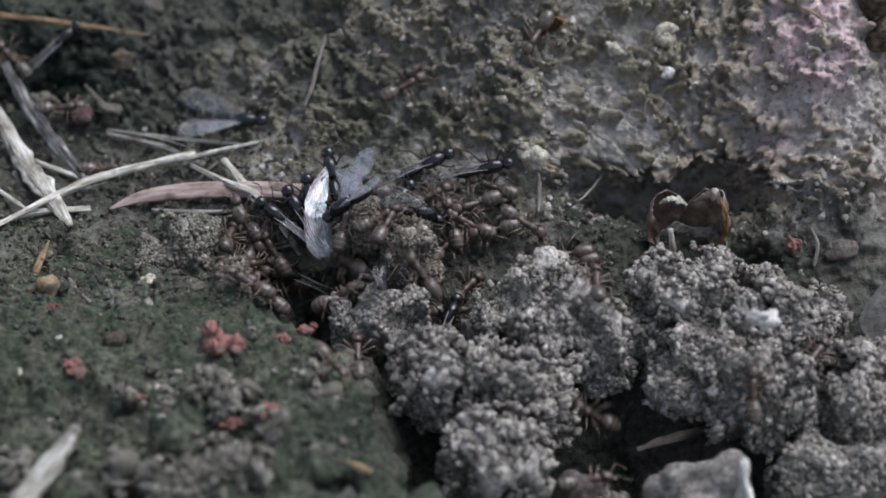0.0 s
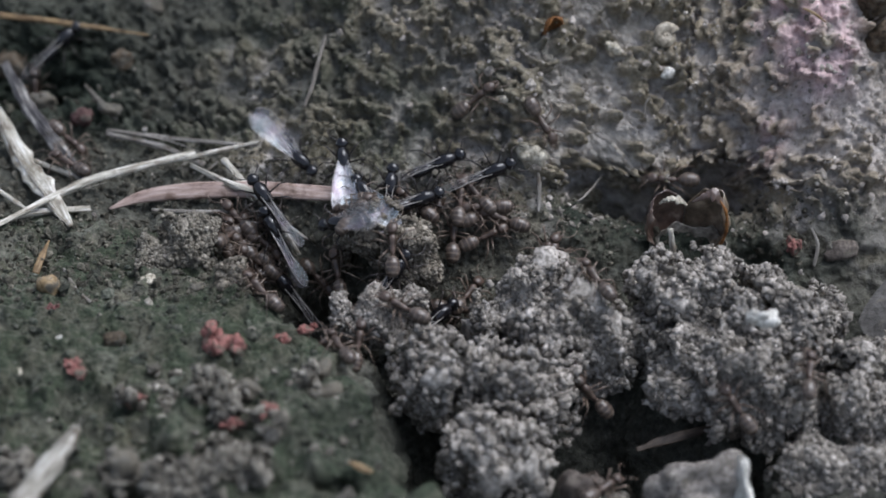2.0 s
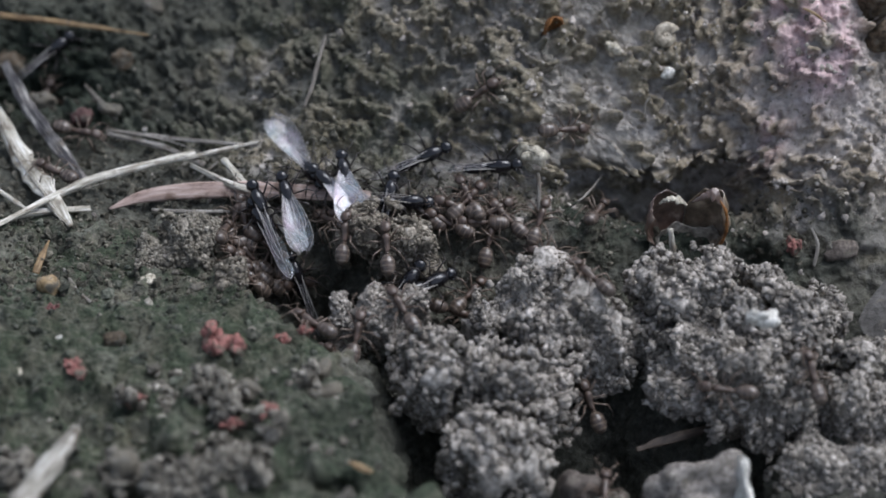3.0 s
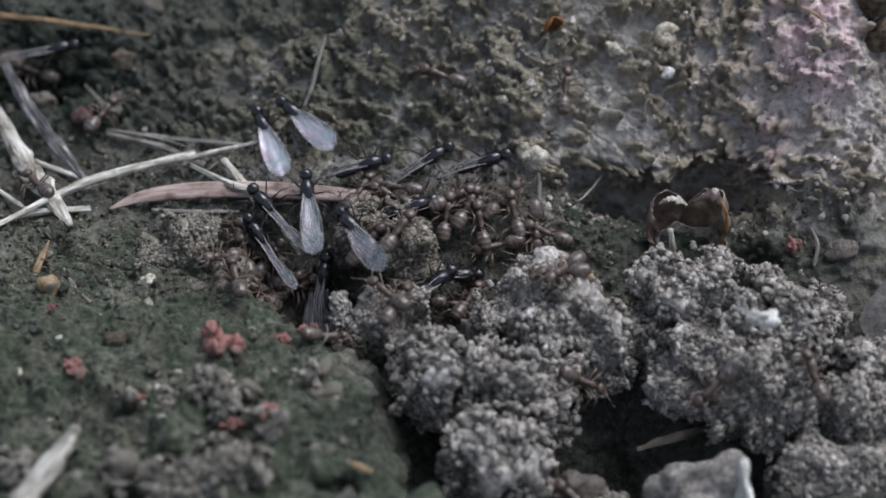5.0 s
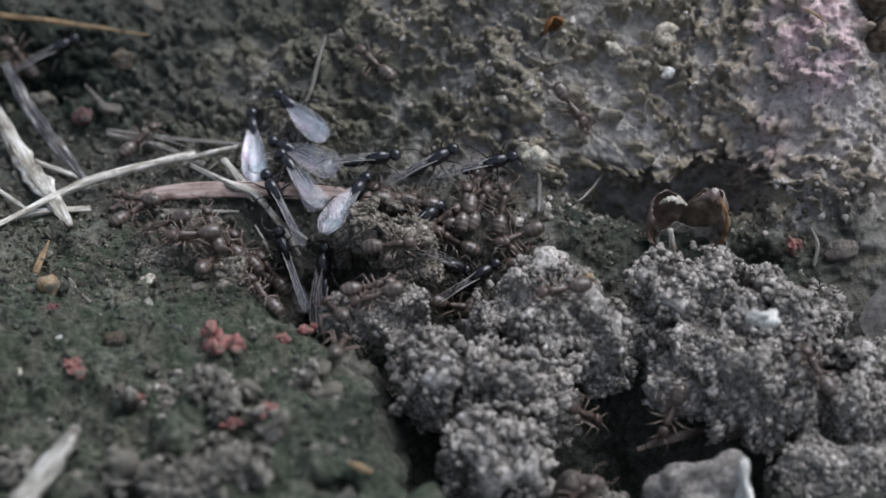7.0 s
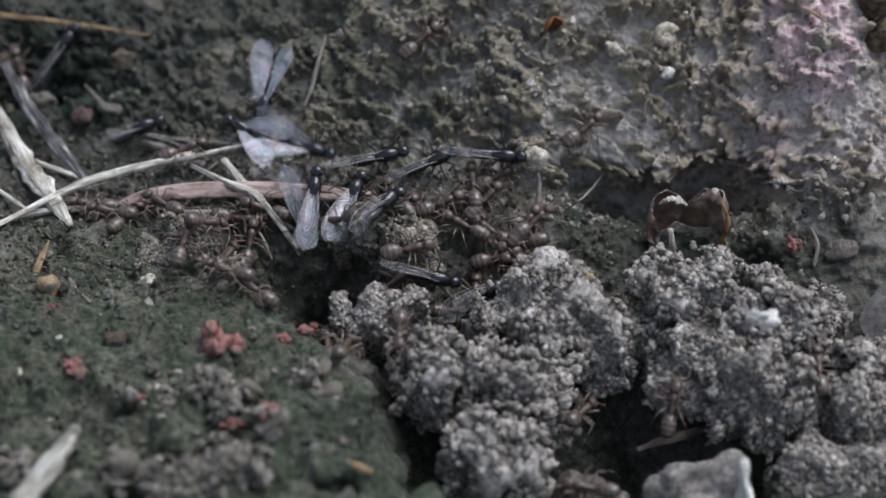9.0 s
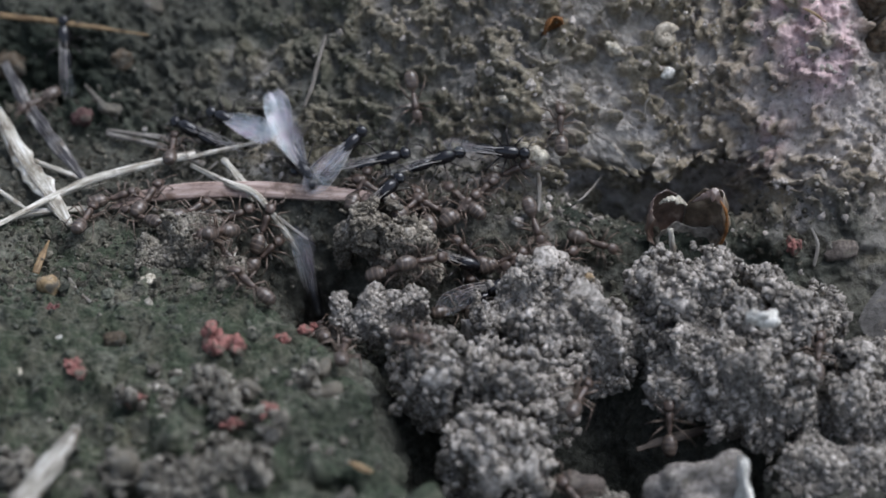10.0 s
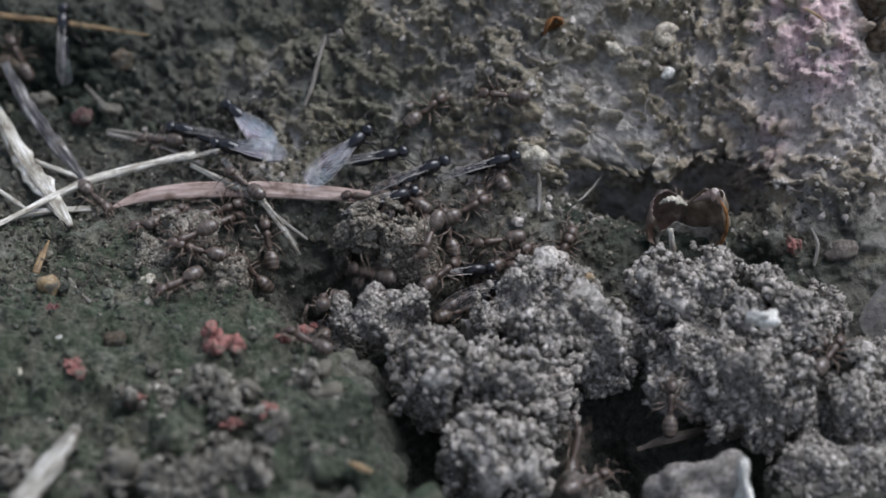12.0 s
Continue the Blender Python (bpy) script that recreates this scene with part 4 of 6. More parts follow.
def lit_edge():
    """A white piece added for the brightly lit facet along one side of the broken stone."""
    v, f = grain_shape(31, ICO3)
    ob = part("quartz_edge", mesh_from("quartz_edge", v * np.array([0.6, 1.3, 2.1]) * MM, [tuple(t) for t in f]), QUARTZ, broken, "white piece for the brightly lit edge")
    ob.matrix_basis = Matrix.Translation(Vector((2.5, -1.0, 1.2)) * MM) @ Euler((0.1, 0.12, 0.3)).to_matrix().to_4x4()


lit_edge()


# ---- where ants can stand ----
CELL = 0.25
HX0, HY0, HNX, HNY = -36.0, -28.0, 288, 216


def standing_heights():
    """The top of all that lies there, in cells of a quarter of a millimetre."""
    grid = np.full((HNY, HNX), -20.0)
    for ob in list(scene.objects):
        if ob.type != "MESH" or ob.name.startswith(("dead_leaf", "blade", "midrib")):
            continue
        m = Matrix.Identity(4)
        o = ob
        while o:
            m = Matrix(o.matrix_basis) @ m
            o = o.parent
        v = np.empty(len(ob.data.vertices) * 3)
        ob.data.vertices.foreach_get("co", v)
        v = v.reshape(-1, 3) @ np.array(m.to_3x3()).T + np.array(m.translation)
        v = v / MM
        i, j = ((v[:, 0] - HX0) / CELL).astype(int), ((v[:, 1] - HY0) / CELL).astype(int)
        ok = (i >= 0) & (i < HNX) & (j >= 0) & (j < HNY)
        np.maximum.at(grid, (j[ok], i[ok]), v[ok, 2])
    return grid


HEIGHTS = standing_heights()
OFFS = [(a, b) for a in range(-4, 5) for b in range(-4, 5)]
WIDE = [(a, b) for a in range(-8, 9, 2) for b in range(-8, 9, 2)]


def footing(x, y):
    """Height and upward normal of the place (mm) where an ant's feet would hold."""
    i, j = int((x - HX0) / CELL), int((y - HY0) / CELL)

    def plane(cells, reach):
        p = np.array([(a * CELL, b * CELL, HEIGHTS[min(max(j + b, 0), HNY - 1), min(max(i + a, 0), HNX - 1)]) for a, b in cells])
        mid = np.median(p[:, 2])
        p[:, 2] = np.clip(p[:, 2], mid - reach, mid + reach)
        return np.linalg.lstsq(np.c_[p[:, :2], np.ones(len(p))], p[:, 2], rcond=None)[0]

    z, k = plane(OFFS, 1.6)[2], plane(WIDE, 2.2)
    slope = math.hypot(k[0], k[1])
    lim = min(1.0, 1.25 / max(slope, 1e-6))
    n = Vector((-k[0] * lim, -k[1] * lim, 1)).normalized()
    return float(z) + 0.08, n


def ant_pose(x, y, heading, lift=0.0, rear=0.0):
    """An ant standing at a place; rear: how far it lifts its head end on steps that rise away from the pit."""
    z, n = footing(x, y)
    n = (n + Vector((0, -rear, 0))).normalized()
    cx, cy = math.cos(radians(heading)), math.sin(radians(heading))
    ahead = Vector((cx, cy, -(n.x * cx + n.y * cy) / n.z)).normalized()
    left = n.cross(ahead)
    m = Matrix((ahead, left, n)).transposed().to_4x4()
    m.translation = Vector((x, y, z + lift)) * MM
    return m


# ---- ants ----
def chitin(name, dark, light, rough=0.22, sheen=0.0):
    m, n, l, b = shader(name, light, rough, 0, 0.55)
    v = coords(n)
    l.new(ramp(n, l, noise_node(n, l, v, 1.4, 4), [(0.3, dark), (0.7, light)]), b.inputs["Base Color"])
    b.inputs["Sheen Weight"].default_value = sheen
    bumped(n, l, b, noise_node(n, l, v, 14.0, 3), 0.01, 0.5)
    return m


def gaster_chitin():
    """Dark shining segments with paler rims across the body."""
    m, n, l, b = shader("dark brown chitin", (0.11, 0.08, 0.06), 0.27, 0, 0.55)
    v = coords(n)
    c = ramp(n, l, noise_node(n, l, v, 1.4, 4), [(0.3, (0.033, 0.024, 0.018)), (0.7, (0.11, 0.083, 0.066))])
    wave = n.new("ShaderNodeTexWave")
    wave.bands_direction = "X"
    wave.inputs["Scale"].default_value = 0.72 / MM
    wave.inputs["Distortion"].default_value = 0.4
    l.new(v, wave.inputs["Vector"])
    rim = ramp(n, l, wave.outputs["Fac"], [(0.6, (0, 0, 0)), (1.0, (0.4, 0.4, 0.4))])
    c = mix(n, l, rim, c, ramp(n, l, noise_node(n, l, v, 3.0, 3), [(0.3, (0.12, 0.085, 0.06)), (0.7, (0.26, 0.2, 0.15))]))
    l.new(c, b.inputs["Base Color"])
    b.inputs["Sheen Weight"].default_value = 0.05
    bumped(n, l, b, noise_node(n, l, v, 14.0, 3), 0.012, 0.6)
    return m


HEAD_BROWN = chitin("red-brown chitin", (0.042, 0.029, 0.021), (0.12, 0.08, 0.06), 0.36)
GASTER_BROWN = gaster_chitin()
LEG_BROWN = chitin("pale brown chitin", (0.07, 0.05, 0.038), (0.19, 0.14, 0.105), 0.34)
BLACK = chitin("black chitin", (0.005, 0.005, 0.006), (0.02, 0.018, 0.02), 0.16)
BLACK_LEG = chitin("dark leg chitin", (0.012, 0.01, 0.01), (0.05, 0.04, 0.035), 0.3)


def wing_material(name, body):
    """Thin membrane, its iridescent sheen painted as patchy base tints; body: how much of it is not clear."""
    m, n, l, b = shader(name, (0.8, 0.8, 0.82), 0.42, 0.4, 0.8)
    v = coords(n)
    tint = ramp(n, l, noise_node(n, l, v, 0.5, 2), [(0.36, (0.66, 0.8, 0.86)), (0.48, (0.84, 0.83, 0.87)), (0.6, (0.87, 0.73, 0.85))])
    l.new(tint, b.inputs["Base Color"])
    b.inputs["IOR"].default_value = 1.6
    bumped(n, l, b, noise_node(n, l, v, 1.1, 3), 0.12, 0.6)
    clear = n.new("ShaderNodeBsdfTransparent")
    both = n.new("ShaderNodeMixShader")
    cover = n.new("ShaderNodeMapRange")
    cover.inputs["From Min"].default_value, cover.inputs["From Max"].default_value = 0.35, 0.65
    cover.inputs["To Min"].default_value, cover.inputs["To Max"].default_value = body * 0.6, body * 1.35
    l.new(noise_node(n, l, v, 1.3, 4, 0.7), cover.inputs["Value"])
    l.new(cover.outputs[0], both.inputs[0])
    l.new(clear.outputs[0], both.inputs[1])
    l.new(b.outputs[0], both.inputs[2])
    l.new(both.outputs[0], n["Material Output"].inputs["Surface"])
    return m


# one membrane in three densities, set by how much light each wing catches
LIT_WING, DIM_WING = wing_material("brightly lit wing membrane", 0.17), wing_material("dimly lit wing membrane", 0.032)
HALF_LIT_WING = wing_material("half-lit wing membrane", 0.065)
VEIN = plain_material("wing vein", (0.3, 0.28, 0.26), (0.45, 0.42, 0.4), 2.0, 0.5, 0.4, 0.0)


def loft(name, stations, sides=14):
    """A closed body along x from rows of (x, half width, half height, middle height), in mm."""
    verts, faces = [], []
    for x, w, h, z in stations:
        for j in range(sides):
            a = 2 * math.pi * j / sides
            verts.append((x * MM, w * math.cos(a) * MM, (z + h * math.sin(a)) * MM))
    n = len(stations)
    for i in range(n - 1):
        for j in range(sides):
            faces.append((i * sides + j, (i + 1) * sides + j, (i + 1) * sides + (j + 1) % sides, i * sides + (j + 1) % sides))
    faces += [tuple(range(sides)), tuple((n - 1) * sides + j for j in range(sides))[::-1]]
    return mesh_from(name, verts, faces)


def oval(x0, x1, w, h, z, steps=12, front=1.0, rings=0, lean=0.0):
    """Stations of an egg-shaped body; rings cuts shallow grooves between segments."""
    rows = []
    for i in range(steps + 1):
        u = 0.5 - 0.5 * math.cos(math.pi * (0.02 + 0.96 * i / steps))
        k = math.sin(math.acos(max(-1, min(1, 1 - 2 * u)))) ** front
        if rings and i % 3 == 0:
            k *= 0.95
        rows.append((x0 + (x1 - x0) * u, max(0.01, w * k), max(0.01, h * k), z + lean * (u - 0.5)))
    return rows


def limb_mesh(name, joints, radii):
    """A jointed limb from its root at the origin; each joint a knuckle."""
    verts, faces, sides = [], [], 6
    for a, b, ra, rb in zip(joints[:-1], joints[1:], radii[:-1], radii[1:]):
        a, b = Vector(a), Vector(b)
        d = (b - a).normalized()
        s = d.orthogonal().normalized()
        t = d.cross(s)
        k = len(verts)
        for u, r in ((0, ra * 0.8), (0.12, ra), (0.6, (ra + rb) / 2), (1, rb)):
            c = a.lerp(b, u)
            verts += [tuple((c + (s * math.cos(q) + t * math.sin(q)) * r) * MM) for q in [2 * math.pi * j / sides for j in range(sides)]]
        for i in range(3):
            faces += [(k + i * sides + j, k + i * sides + (j + 1) % sides, k + (i + 1) * sides + (j + 1) % sides, k + (i + 1) * sides + j) for j in range(sides)]
        faces += [tuple(k + j for j in range(sides))[::-1], tuple(k + 3 * sides + j for j in range(sides))]
    return mesh_from(name, verts, faces)


LEGS = (((0.42, 0.22, 0.6), (0.62, 0.75, 0.5), (1.2, 1.25, -0.6)), ((0.05, 0.25, 0.58), (-0.05, 1.0, 0.55), (-0.25, 1.75, -0.58)), ((-0.35, 0.22, 0.6), (-0.6, 0.9, 0.6), (-1.75, 1.55, -0.6)))


def add_legs(ant, material, thin=1.0):
    for root, knee, foot in LEGS:
        for side in (1, -1):
            k, f = Vector(knee), Vector(foot)
            mid = k.lerp(f, 0.62) + Vector((0, 0.08, 0.06))
            joints = [(0, 0, 0), (0.0, 0.12, -0.12), k, mid, f]
            joints = [(p[0], p[1] * side, p[2]) for p in joints]
            leg = part("leg", limb_mesh("leg", joints, [0.085 * thin, 0.085 * thin, 0.06 * thin, 0.034 * thin, 0.02 * thin]), material, ant)
            leg.location = Vector((root[0], root[1] * side, root[2])) * MM


def add_antennae(ant, material, root, reach=1.0):
    for side in (1, -1):
        j = [(0, 0, 0), (0.5 * reach, 0.62 * side, 0.28), (1.0 * reach, 0.72 * side, -0.05), (1.45 * reach, 0.55 * side, -0.4)]
        a = part("antenna", limb_mesh("antenna", j, [0.036, 0.032, 0.034, 0.038]), material, ant)
        a.location = Vector((root[0], root[1] * side, root[2])) * MM


def worker_ant():
    ant = tagged(new("worker_ant"), "brown worker ant with a dark glossy gaster", "ant", "worker ants at the nest")
    meso = oval(-0.85, 0.78, 0.33, 0.36, 0.82, 14, 0.6)
    meso = [(x, w * (0.8 + 0.25 * math.exp(-((x - 0.4) / 0.35) ** 2)), h * (0.82 + 0.22 * math.exp(-((x - 0.35) / 0.4) ** 2)), z + 0.05 * math.sin(x * 4)) for x, w, h, z in meso]
    part("thorax", loft("thorax", meso), HEAD_BROWN, ant)
    head = part("head", loft("head", oval(0.7, 1.65, 0.46, 0.36, 0.92, 12, 0.7, lean=-0.25)), HEAD_BROWN, ant)
    for side in (1, -1):
        v, f = ICO2
        part("eye", mesh_from("eye", (v * np.array([0.11, 0.05, 0.1]) + np.array([1.12, 0.4 * side, 1.02])) * MM, [tuple(t) for t in f]), BLACK, head)
        part("mandible", limb_mesh("mandible", [(1.55, 0.2 * side, 0.72), (1.85, 0.16 * side, 0.62), (1.95, 0.02 * side, 0.58)], [0.1, 0.09, 0.03]), LEG_BROWN, head)
    part("petiole", loft("petiole", [(-0.82, 0.08, 0.08, 0.72), (-0.9, 0.2, 0.26, 0.82), (-0.98, 0.18, 0.24, 0.82), (-1.08, 0.08, 0.08, 0.72)], 10), HEAD_BROWN, ant)
    part("gaster", loft("gaster", oval(-2.75, -1.0, 0.62, 0.56, 0.86, 18, 0.8, 1), 18), GASTER_BROWN, ant, "dark brown shining gaster")
    add_legs(ant, LEG_BROWN)
    add_antennae(ant, LEG_BROWN, (1.45, 0.14, 1.0))
    ant.scale = (0.86, 0.86, 0.86)
    return ant


def wing_mesh(name, length, width, side):
    """A thin wing that points along -x from its root, rounded at the tip."""
    n, cross = 18, 6
    top = []
    for i in range(n + 1):
        u = i / n
        chord = width * (0.14 + 0.86 * math.sin(min(1.0, u * 1.25) * math.pi / 2) ** 1.1) * (1 - max(0, (u - 0.72) / 0.28) ** 2.4) ** 0.5 if u < 0.999 else 0.02 * width
        lead = 0.12 * width * math.sin(math.pi * u)
        for j in range(cross + 1):
            w = j / cross
            top.append((-length * u, side * (lead - chord * (w - 0.35)), 0.16 * math.sin(math.pi * u) * (1 - 0.9 * w) + 0.03 * math.sin(9 * w + 5 * u)))
    top = np.array(top)
    m = len(top)
    faces = []
    for i in range(n):
        for j in range(cross):
            a, b = i * (cross + 1) + j, (i + 1) * (cross + 1) + j
            faces += [(a, b, b + 1, a + 1), (m + a + 1, m + b + 1, m + b, m + a)]
    return mesh_from(name, np.vstack([top, top - np.array([0, 0, 0.012])]) * MM, faces), top.reshape(n + 1, cross + 1, 3)


def winged_ant(label, membrane):
    ant = tagged(new("winged_ant"), label, "winged ant", "winged ants leaving the nest")
    thorax = oval(-0.65, 0.95, 0.46, 0.5, 0.92, 14, 0.6)
    part("thorax", loft("thorax", [(x, w, h * (1 + 0.15 * math.exp(-((x - 0.3) / 0.3) ** 2)), z) for x, w, h, z in thorax]), BLACK, ant)
    head = part("head", loft("head", oval(0.85, 1.6, 0.4, 0.33, 0.86, 12, 0.75)), BLACK, ant)
    for side in (1, -1):
        v, f = ICO2
        part("eye", mesh_from("eye", (v * np.array([0.15, 0.08, 0.15]) + np.array([1.18, 0.34 * side, 0.93])) * MM, [tuple(t) for t in f]), BLACK, head)
    part("gaster", loft("gaster", oval(-2.2, -0.55, 0.38, 0.36, 0.74, 16, 0.75, 1), 14), BLACK, ant)
    add_legs(ant, BLACK_LEG, 0.75)
    add_antennae(ant, BLACK_LEG, (1.3, 0.12, 0.95), 0.75)
    ant.scale = (1.1, 1.1, 1.1)
    for name, length, width, z, root in (("forewing", 4.2, 1.4, 1.36, 0.35), ("hindwing", 2.7, 0.95, 1.26, 0.1)):
        for side in (1, -1):
            me, grid = wing_mesh(name, length, width, side)
            wing = part(name, me, membrane, ant, "thin membranous wing")
            for col, r in ((0, 0.05), (2, 0.03), (4, 0.025)):
                line = grid[::3, col][: None if col == 0 else -2]
                part("vein", tube_mesh("vein", line, [r, r * 0.7], 0.7, 5, 1), VEIN, wing)
            wing.matrix_basis = folded(name, side)
    return ant


def folded(name, side, spread=0.0, roof=12.0):
    """A wing's pose on the back; spread opens it outwards, roof tilts it down the flank, in degrees."""
    fore = name.startswith("forewing")
    z = 1.2 + (0.05 if side > 0 else 0.0) if fore else 1.12 + (0.03 if side > 0 else 0.0)
    return pose((0.1 if fore else -0.1) * MM, 0.2 * side * MM, z * MM, side * (roof + 0.25 * spread), (11 if roof < 30 else 2) + 0.15 * spread, side * (4 - spread))


def leg_swing(t, side, row, pace, seed):
    phase = 2 * math.pi * pace * t + (0 if (row + (side > 0)) % 2 else math.pi) + seed
    return 16 * math.sin(phase), 9 * max(0, math.cos(phase))


def wander(waypoints, seed, jitter, stepping=0.25):
    """Rows of an ant's way: (seconds, x, y, heading, and where it climbs down the nest its height) joined smoothly, with small starts and turns."""
    r = np.random.RandomState(seed)
    w = np.array([tuple(p) + (0.0,) * (5 - len(p)) for p in waypoints], float)
    w[:, 3] = np.degrees(np.unwrap(np.radians(w[:, 3])))
    times = sorted(set(list(np.round(np.arange(0, 12.01, stepping), 3)) + [float(t) for t in w[:, 0]]))
    rows = []
    for t in times:
        near = np.min(np.abs(w[:, 0] - t))
        k = min(1.0, near / 0.2)
        x, y, h, lift = (np.interp(t, w[:, 0], w[:, c]) for c in (1, 2, 3, 4))
        rows.append((t, x + r.normal() * jitter * k, y + r.normal() * jitter * k, h + r.normal() * 45 * jitter * (0.35 + 0.65 * k), lift))
    return rows


def send(ant, waypoints, seed, jitter=0.12, legs=True, pace=2.0):
    rear = 0.0 if legs else 0.3
    rows = [(t, ant_pose(x, y, h, lift + rear, rear)) for t, x, y, h, lift in wander(waypoints, seed, jitter)]
    # no sudden tumbles between neighbouring footholds
    smooth = []
    for i, (t, m) in enumerate(rows):
        near = [rows[j][1] for j in range(max(0, i - 1), min(len(rows), i + 2))]
        q = m.to_quaternion()
        for o in near:
            p = o.to_quaternion()
            p.make_compatible(q)
            q = q.slerp(p, 0.25)
        z = 0.5 * m.translation.z + 0.5 * sum(o.translation.z for o in near) / len(near)
        smooth.append((t, Matrix.LocRotScale((m.translation.x, m.translation.y, z), q, None)))
    walk(ant, smooth)
    if legs:
        count = {}
        for part_ob in ant.children:
            if not part_ob.name.startswith("leg"):
                continue
            side = 1 if part_ob.location.y > 0 else -1
            row = count.get(side, 0)
            count[side] = row + 1
            at = part_ob.location.copy()
            key = []
            for t in np.arange(0, 12.01, 0.25):
                yaw, lift = leg_swing(t, side, row, pace * 0.93, seed)
                key.append((float(t), Matrix.Translation(at) @ pose(0, 0, 0, side * lift, 0, yaw)))
            walk(part_ob, key)


def flutter(ant, spreads):
    """Open and shut the wings: rows of (seconds, degrees)."""
    for part_ob in ant.children:
        if part_ob.name.startswith(("forewing", "hindwing")):
            side = 1 if part_ob.location.y > 0 else -1
            walk(part_ob, [(t, folded(part_ob.name, side, s)) for t, s in spreads])


def hold_steep(ant, roof=58.0):
    """Wings held like a steep roof along the flanks."""
    for part_ob in ant.children:
        if part_ob.name.startswith(("forewing", "hindwing")):
            part_ob.matrix_basis = folded(part_ob.name, 1 if part_ob.location.y > 0 else -1, 0.0, roof)


SHIMMER = winged_ant("black winged male ant with shimmering whitish wings", LIT_WING)
MALES = [SHIMMER] + [copy_thing(SHIMMER, Matrix.Identity(4)) for _ in range(2)]
HALF_LIT = winged_ant("black winged male ant with half-lit grey wings", HALF_LIT_WING)
MALES += [HALF_LIT] + [copy_thing(HALF_LIT, Matrix.Identity(4)) for _ in range(4)]
DIM = winged_ant("black winged male ant with dimly lit clear wings", DIM_WING)
MALES += [DIM] + [copy_thing(DIM, Matrix.Identity(4)) for _ in range(7)]
MALES += [copy_thing(HALF_LIT, Matrix.Identity(4)), copy_thing(DIM, Matrix.Identity(4))]
WORKERS = [worker_ant()]
WORKERS += [copy_thing(WORKERS[0], Matrix.Identity(4)) for _ in range(44)]

for still_ant in [MALES[2], MALES[4]] + MALES[8:16] + MALES[17:]:
    hold_steep(still_ant)


def motions():
    send(MALES[0], [(0, -7.7, 6.5, 105), (0.4, -7.1, 7.0, 97), (0.6, -7.0, 6.95, 95), (0.8, -6.8, 6.25, 95), (1, -7.0, 6.35, 98), (1.2, -7.0, 7.15, 95), (1.6, -7.5, 6.55, 100), (2, -6.9, 7.45, 96), (2.2, -7.3, 7.55, 97), (2.4, -6.85, 7.5, 94), (2.6, -6.4, 7.45, 94), (2.8, -6.7, 6.35, 95), (3.2, -6.85, 6.2, 105), (4, -8.05, 8.55, 125), (4.8, -9.2, 9.55, 122), (5, -10.1, 10.75, 144), (5.2, -10.1, 10.75, 144), (5.4, -10.05, 10.65, 132), (5.6, -10.05, 10.65, 129), (5.8, -10.05, 10.95, 127), (6, -9.6, 10.65, 128), (6.2, -9.8, 10.5, 129), (6.6, -10.25, 10.95, 127), (6.8, -9.6, 10.4, 130), (7, -10.3, 11.3, 138), (7.2, -10.3, 11.3, 138), (8, -11.9, 10.55, 139), (8.8, -13.6, 10.3, 145), (9.1, -14.2, 11.3, 145), (9.4, -14.9, 11.25, 150), (9.6, -15.15, 11.6, 152), (9.8, -15.2, 12.0, 163), (10, -15.15, 12.0, 153), (10.2, -15.0, 11.65, 140), (10.4, -14.9, 11.25, 136), (10.6, -14.5, 11.25, 132), (10.8, -14.2, 12.1, 132), (11, -14.2, 12.35, 135), (11.2, -14.2, 12.45, 135), (11.6, -14.4, 12.55, 140), (12, -14.2, 12.1, 137)], 1, 0.05, False)
    flutter(MALES[0], [(0, 28), (0.4, 28), (0.6, 12), (1, 6), (2, 6), (2.4, 10), (3, 8), (5, 4), (7.2, 4), (8, 20), (8.8, 25), (9.3, 12), (9.6, 6), (12, 4)])
    send(MALES[1], [(0, -6.15, 1.55, -177), (0.5, -5.7, 1.35, -177), (1, -5.3, 0.95, 53), (1.5, -5.25, 4.3, 79), (2, -5.25, 4.5, 119), (2.2, -5.75, 4.8, 137), (2.4, -6.5, 5.0, 137), (2.6, -7.3, 5.35, 142), (2.8, -7.3, 5.75, 146), (3, -8.0, 5.55, 142), (3.2, -8.1, 6.0, 140), (4, -9.9, 8.7, 135), (4.8, -12.15, 10.55, 117), (5, -12.35, 10.55, 121), (5.2, -12.35, 10.55, 119), (5.4, -12.35, 10.5, 122), (5.6, -12.25, 10.45, 120), (5.8, -12.15, 10.55, 116), (6, -12.15, 10.7, 105), (6.2, -12.15, 10.7, 102), (6.4, -11.9, 10.8, 101), (6.6, -12.25, 10.55, 93), (6.8, -12.45, 10.5, 95), (7, -13.1, 10.35, 100), (7.2, -13.4, 10.55, 102), (7.9, -13.5, 11.7, 138), (8.5, -12.45, 11.75, -179), (9, -12.4, 12.2, -115), (9.2, -12.1, 11.75, -111), (9.4, -12.7, 10.3, -101), (9.6, -11.8, 9.8, -104), (9.8, -12.1, 9.05, -94), (10, -10.5, 8.2, -67), (10.2, -10.2, 5.75, -75), (10.4, -10.65, 5.3, -82), (10.6, -9.8, 5.0, -68), (10.8, -9.3, 3.95, -69), (11, -8.85, 3.75, -81), (11.4, -8.2, 0.6, 270, -3.5), (12, -8.2, 0.6, 275, -3.5)], 2, 0.05, False)
    flutter(MALES[1], [(0, 20), (0.5, 22), (1, 5), (2.4, 7), (3.2, 7), (5, 4), (7.2, 5), (8, 25), (8.8, 22), (9.4, 6), (12, 5)])
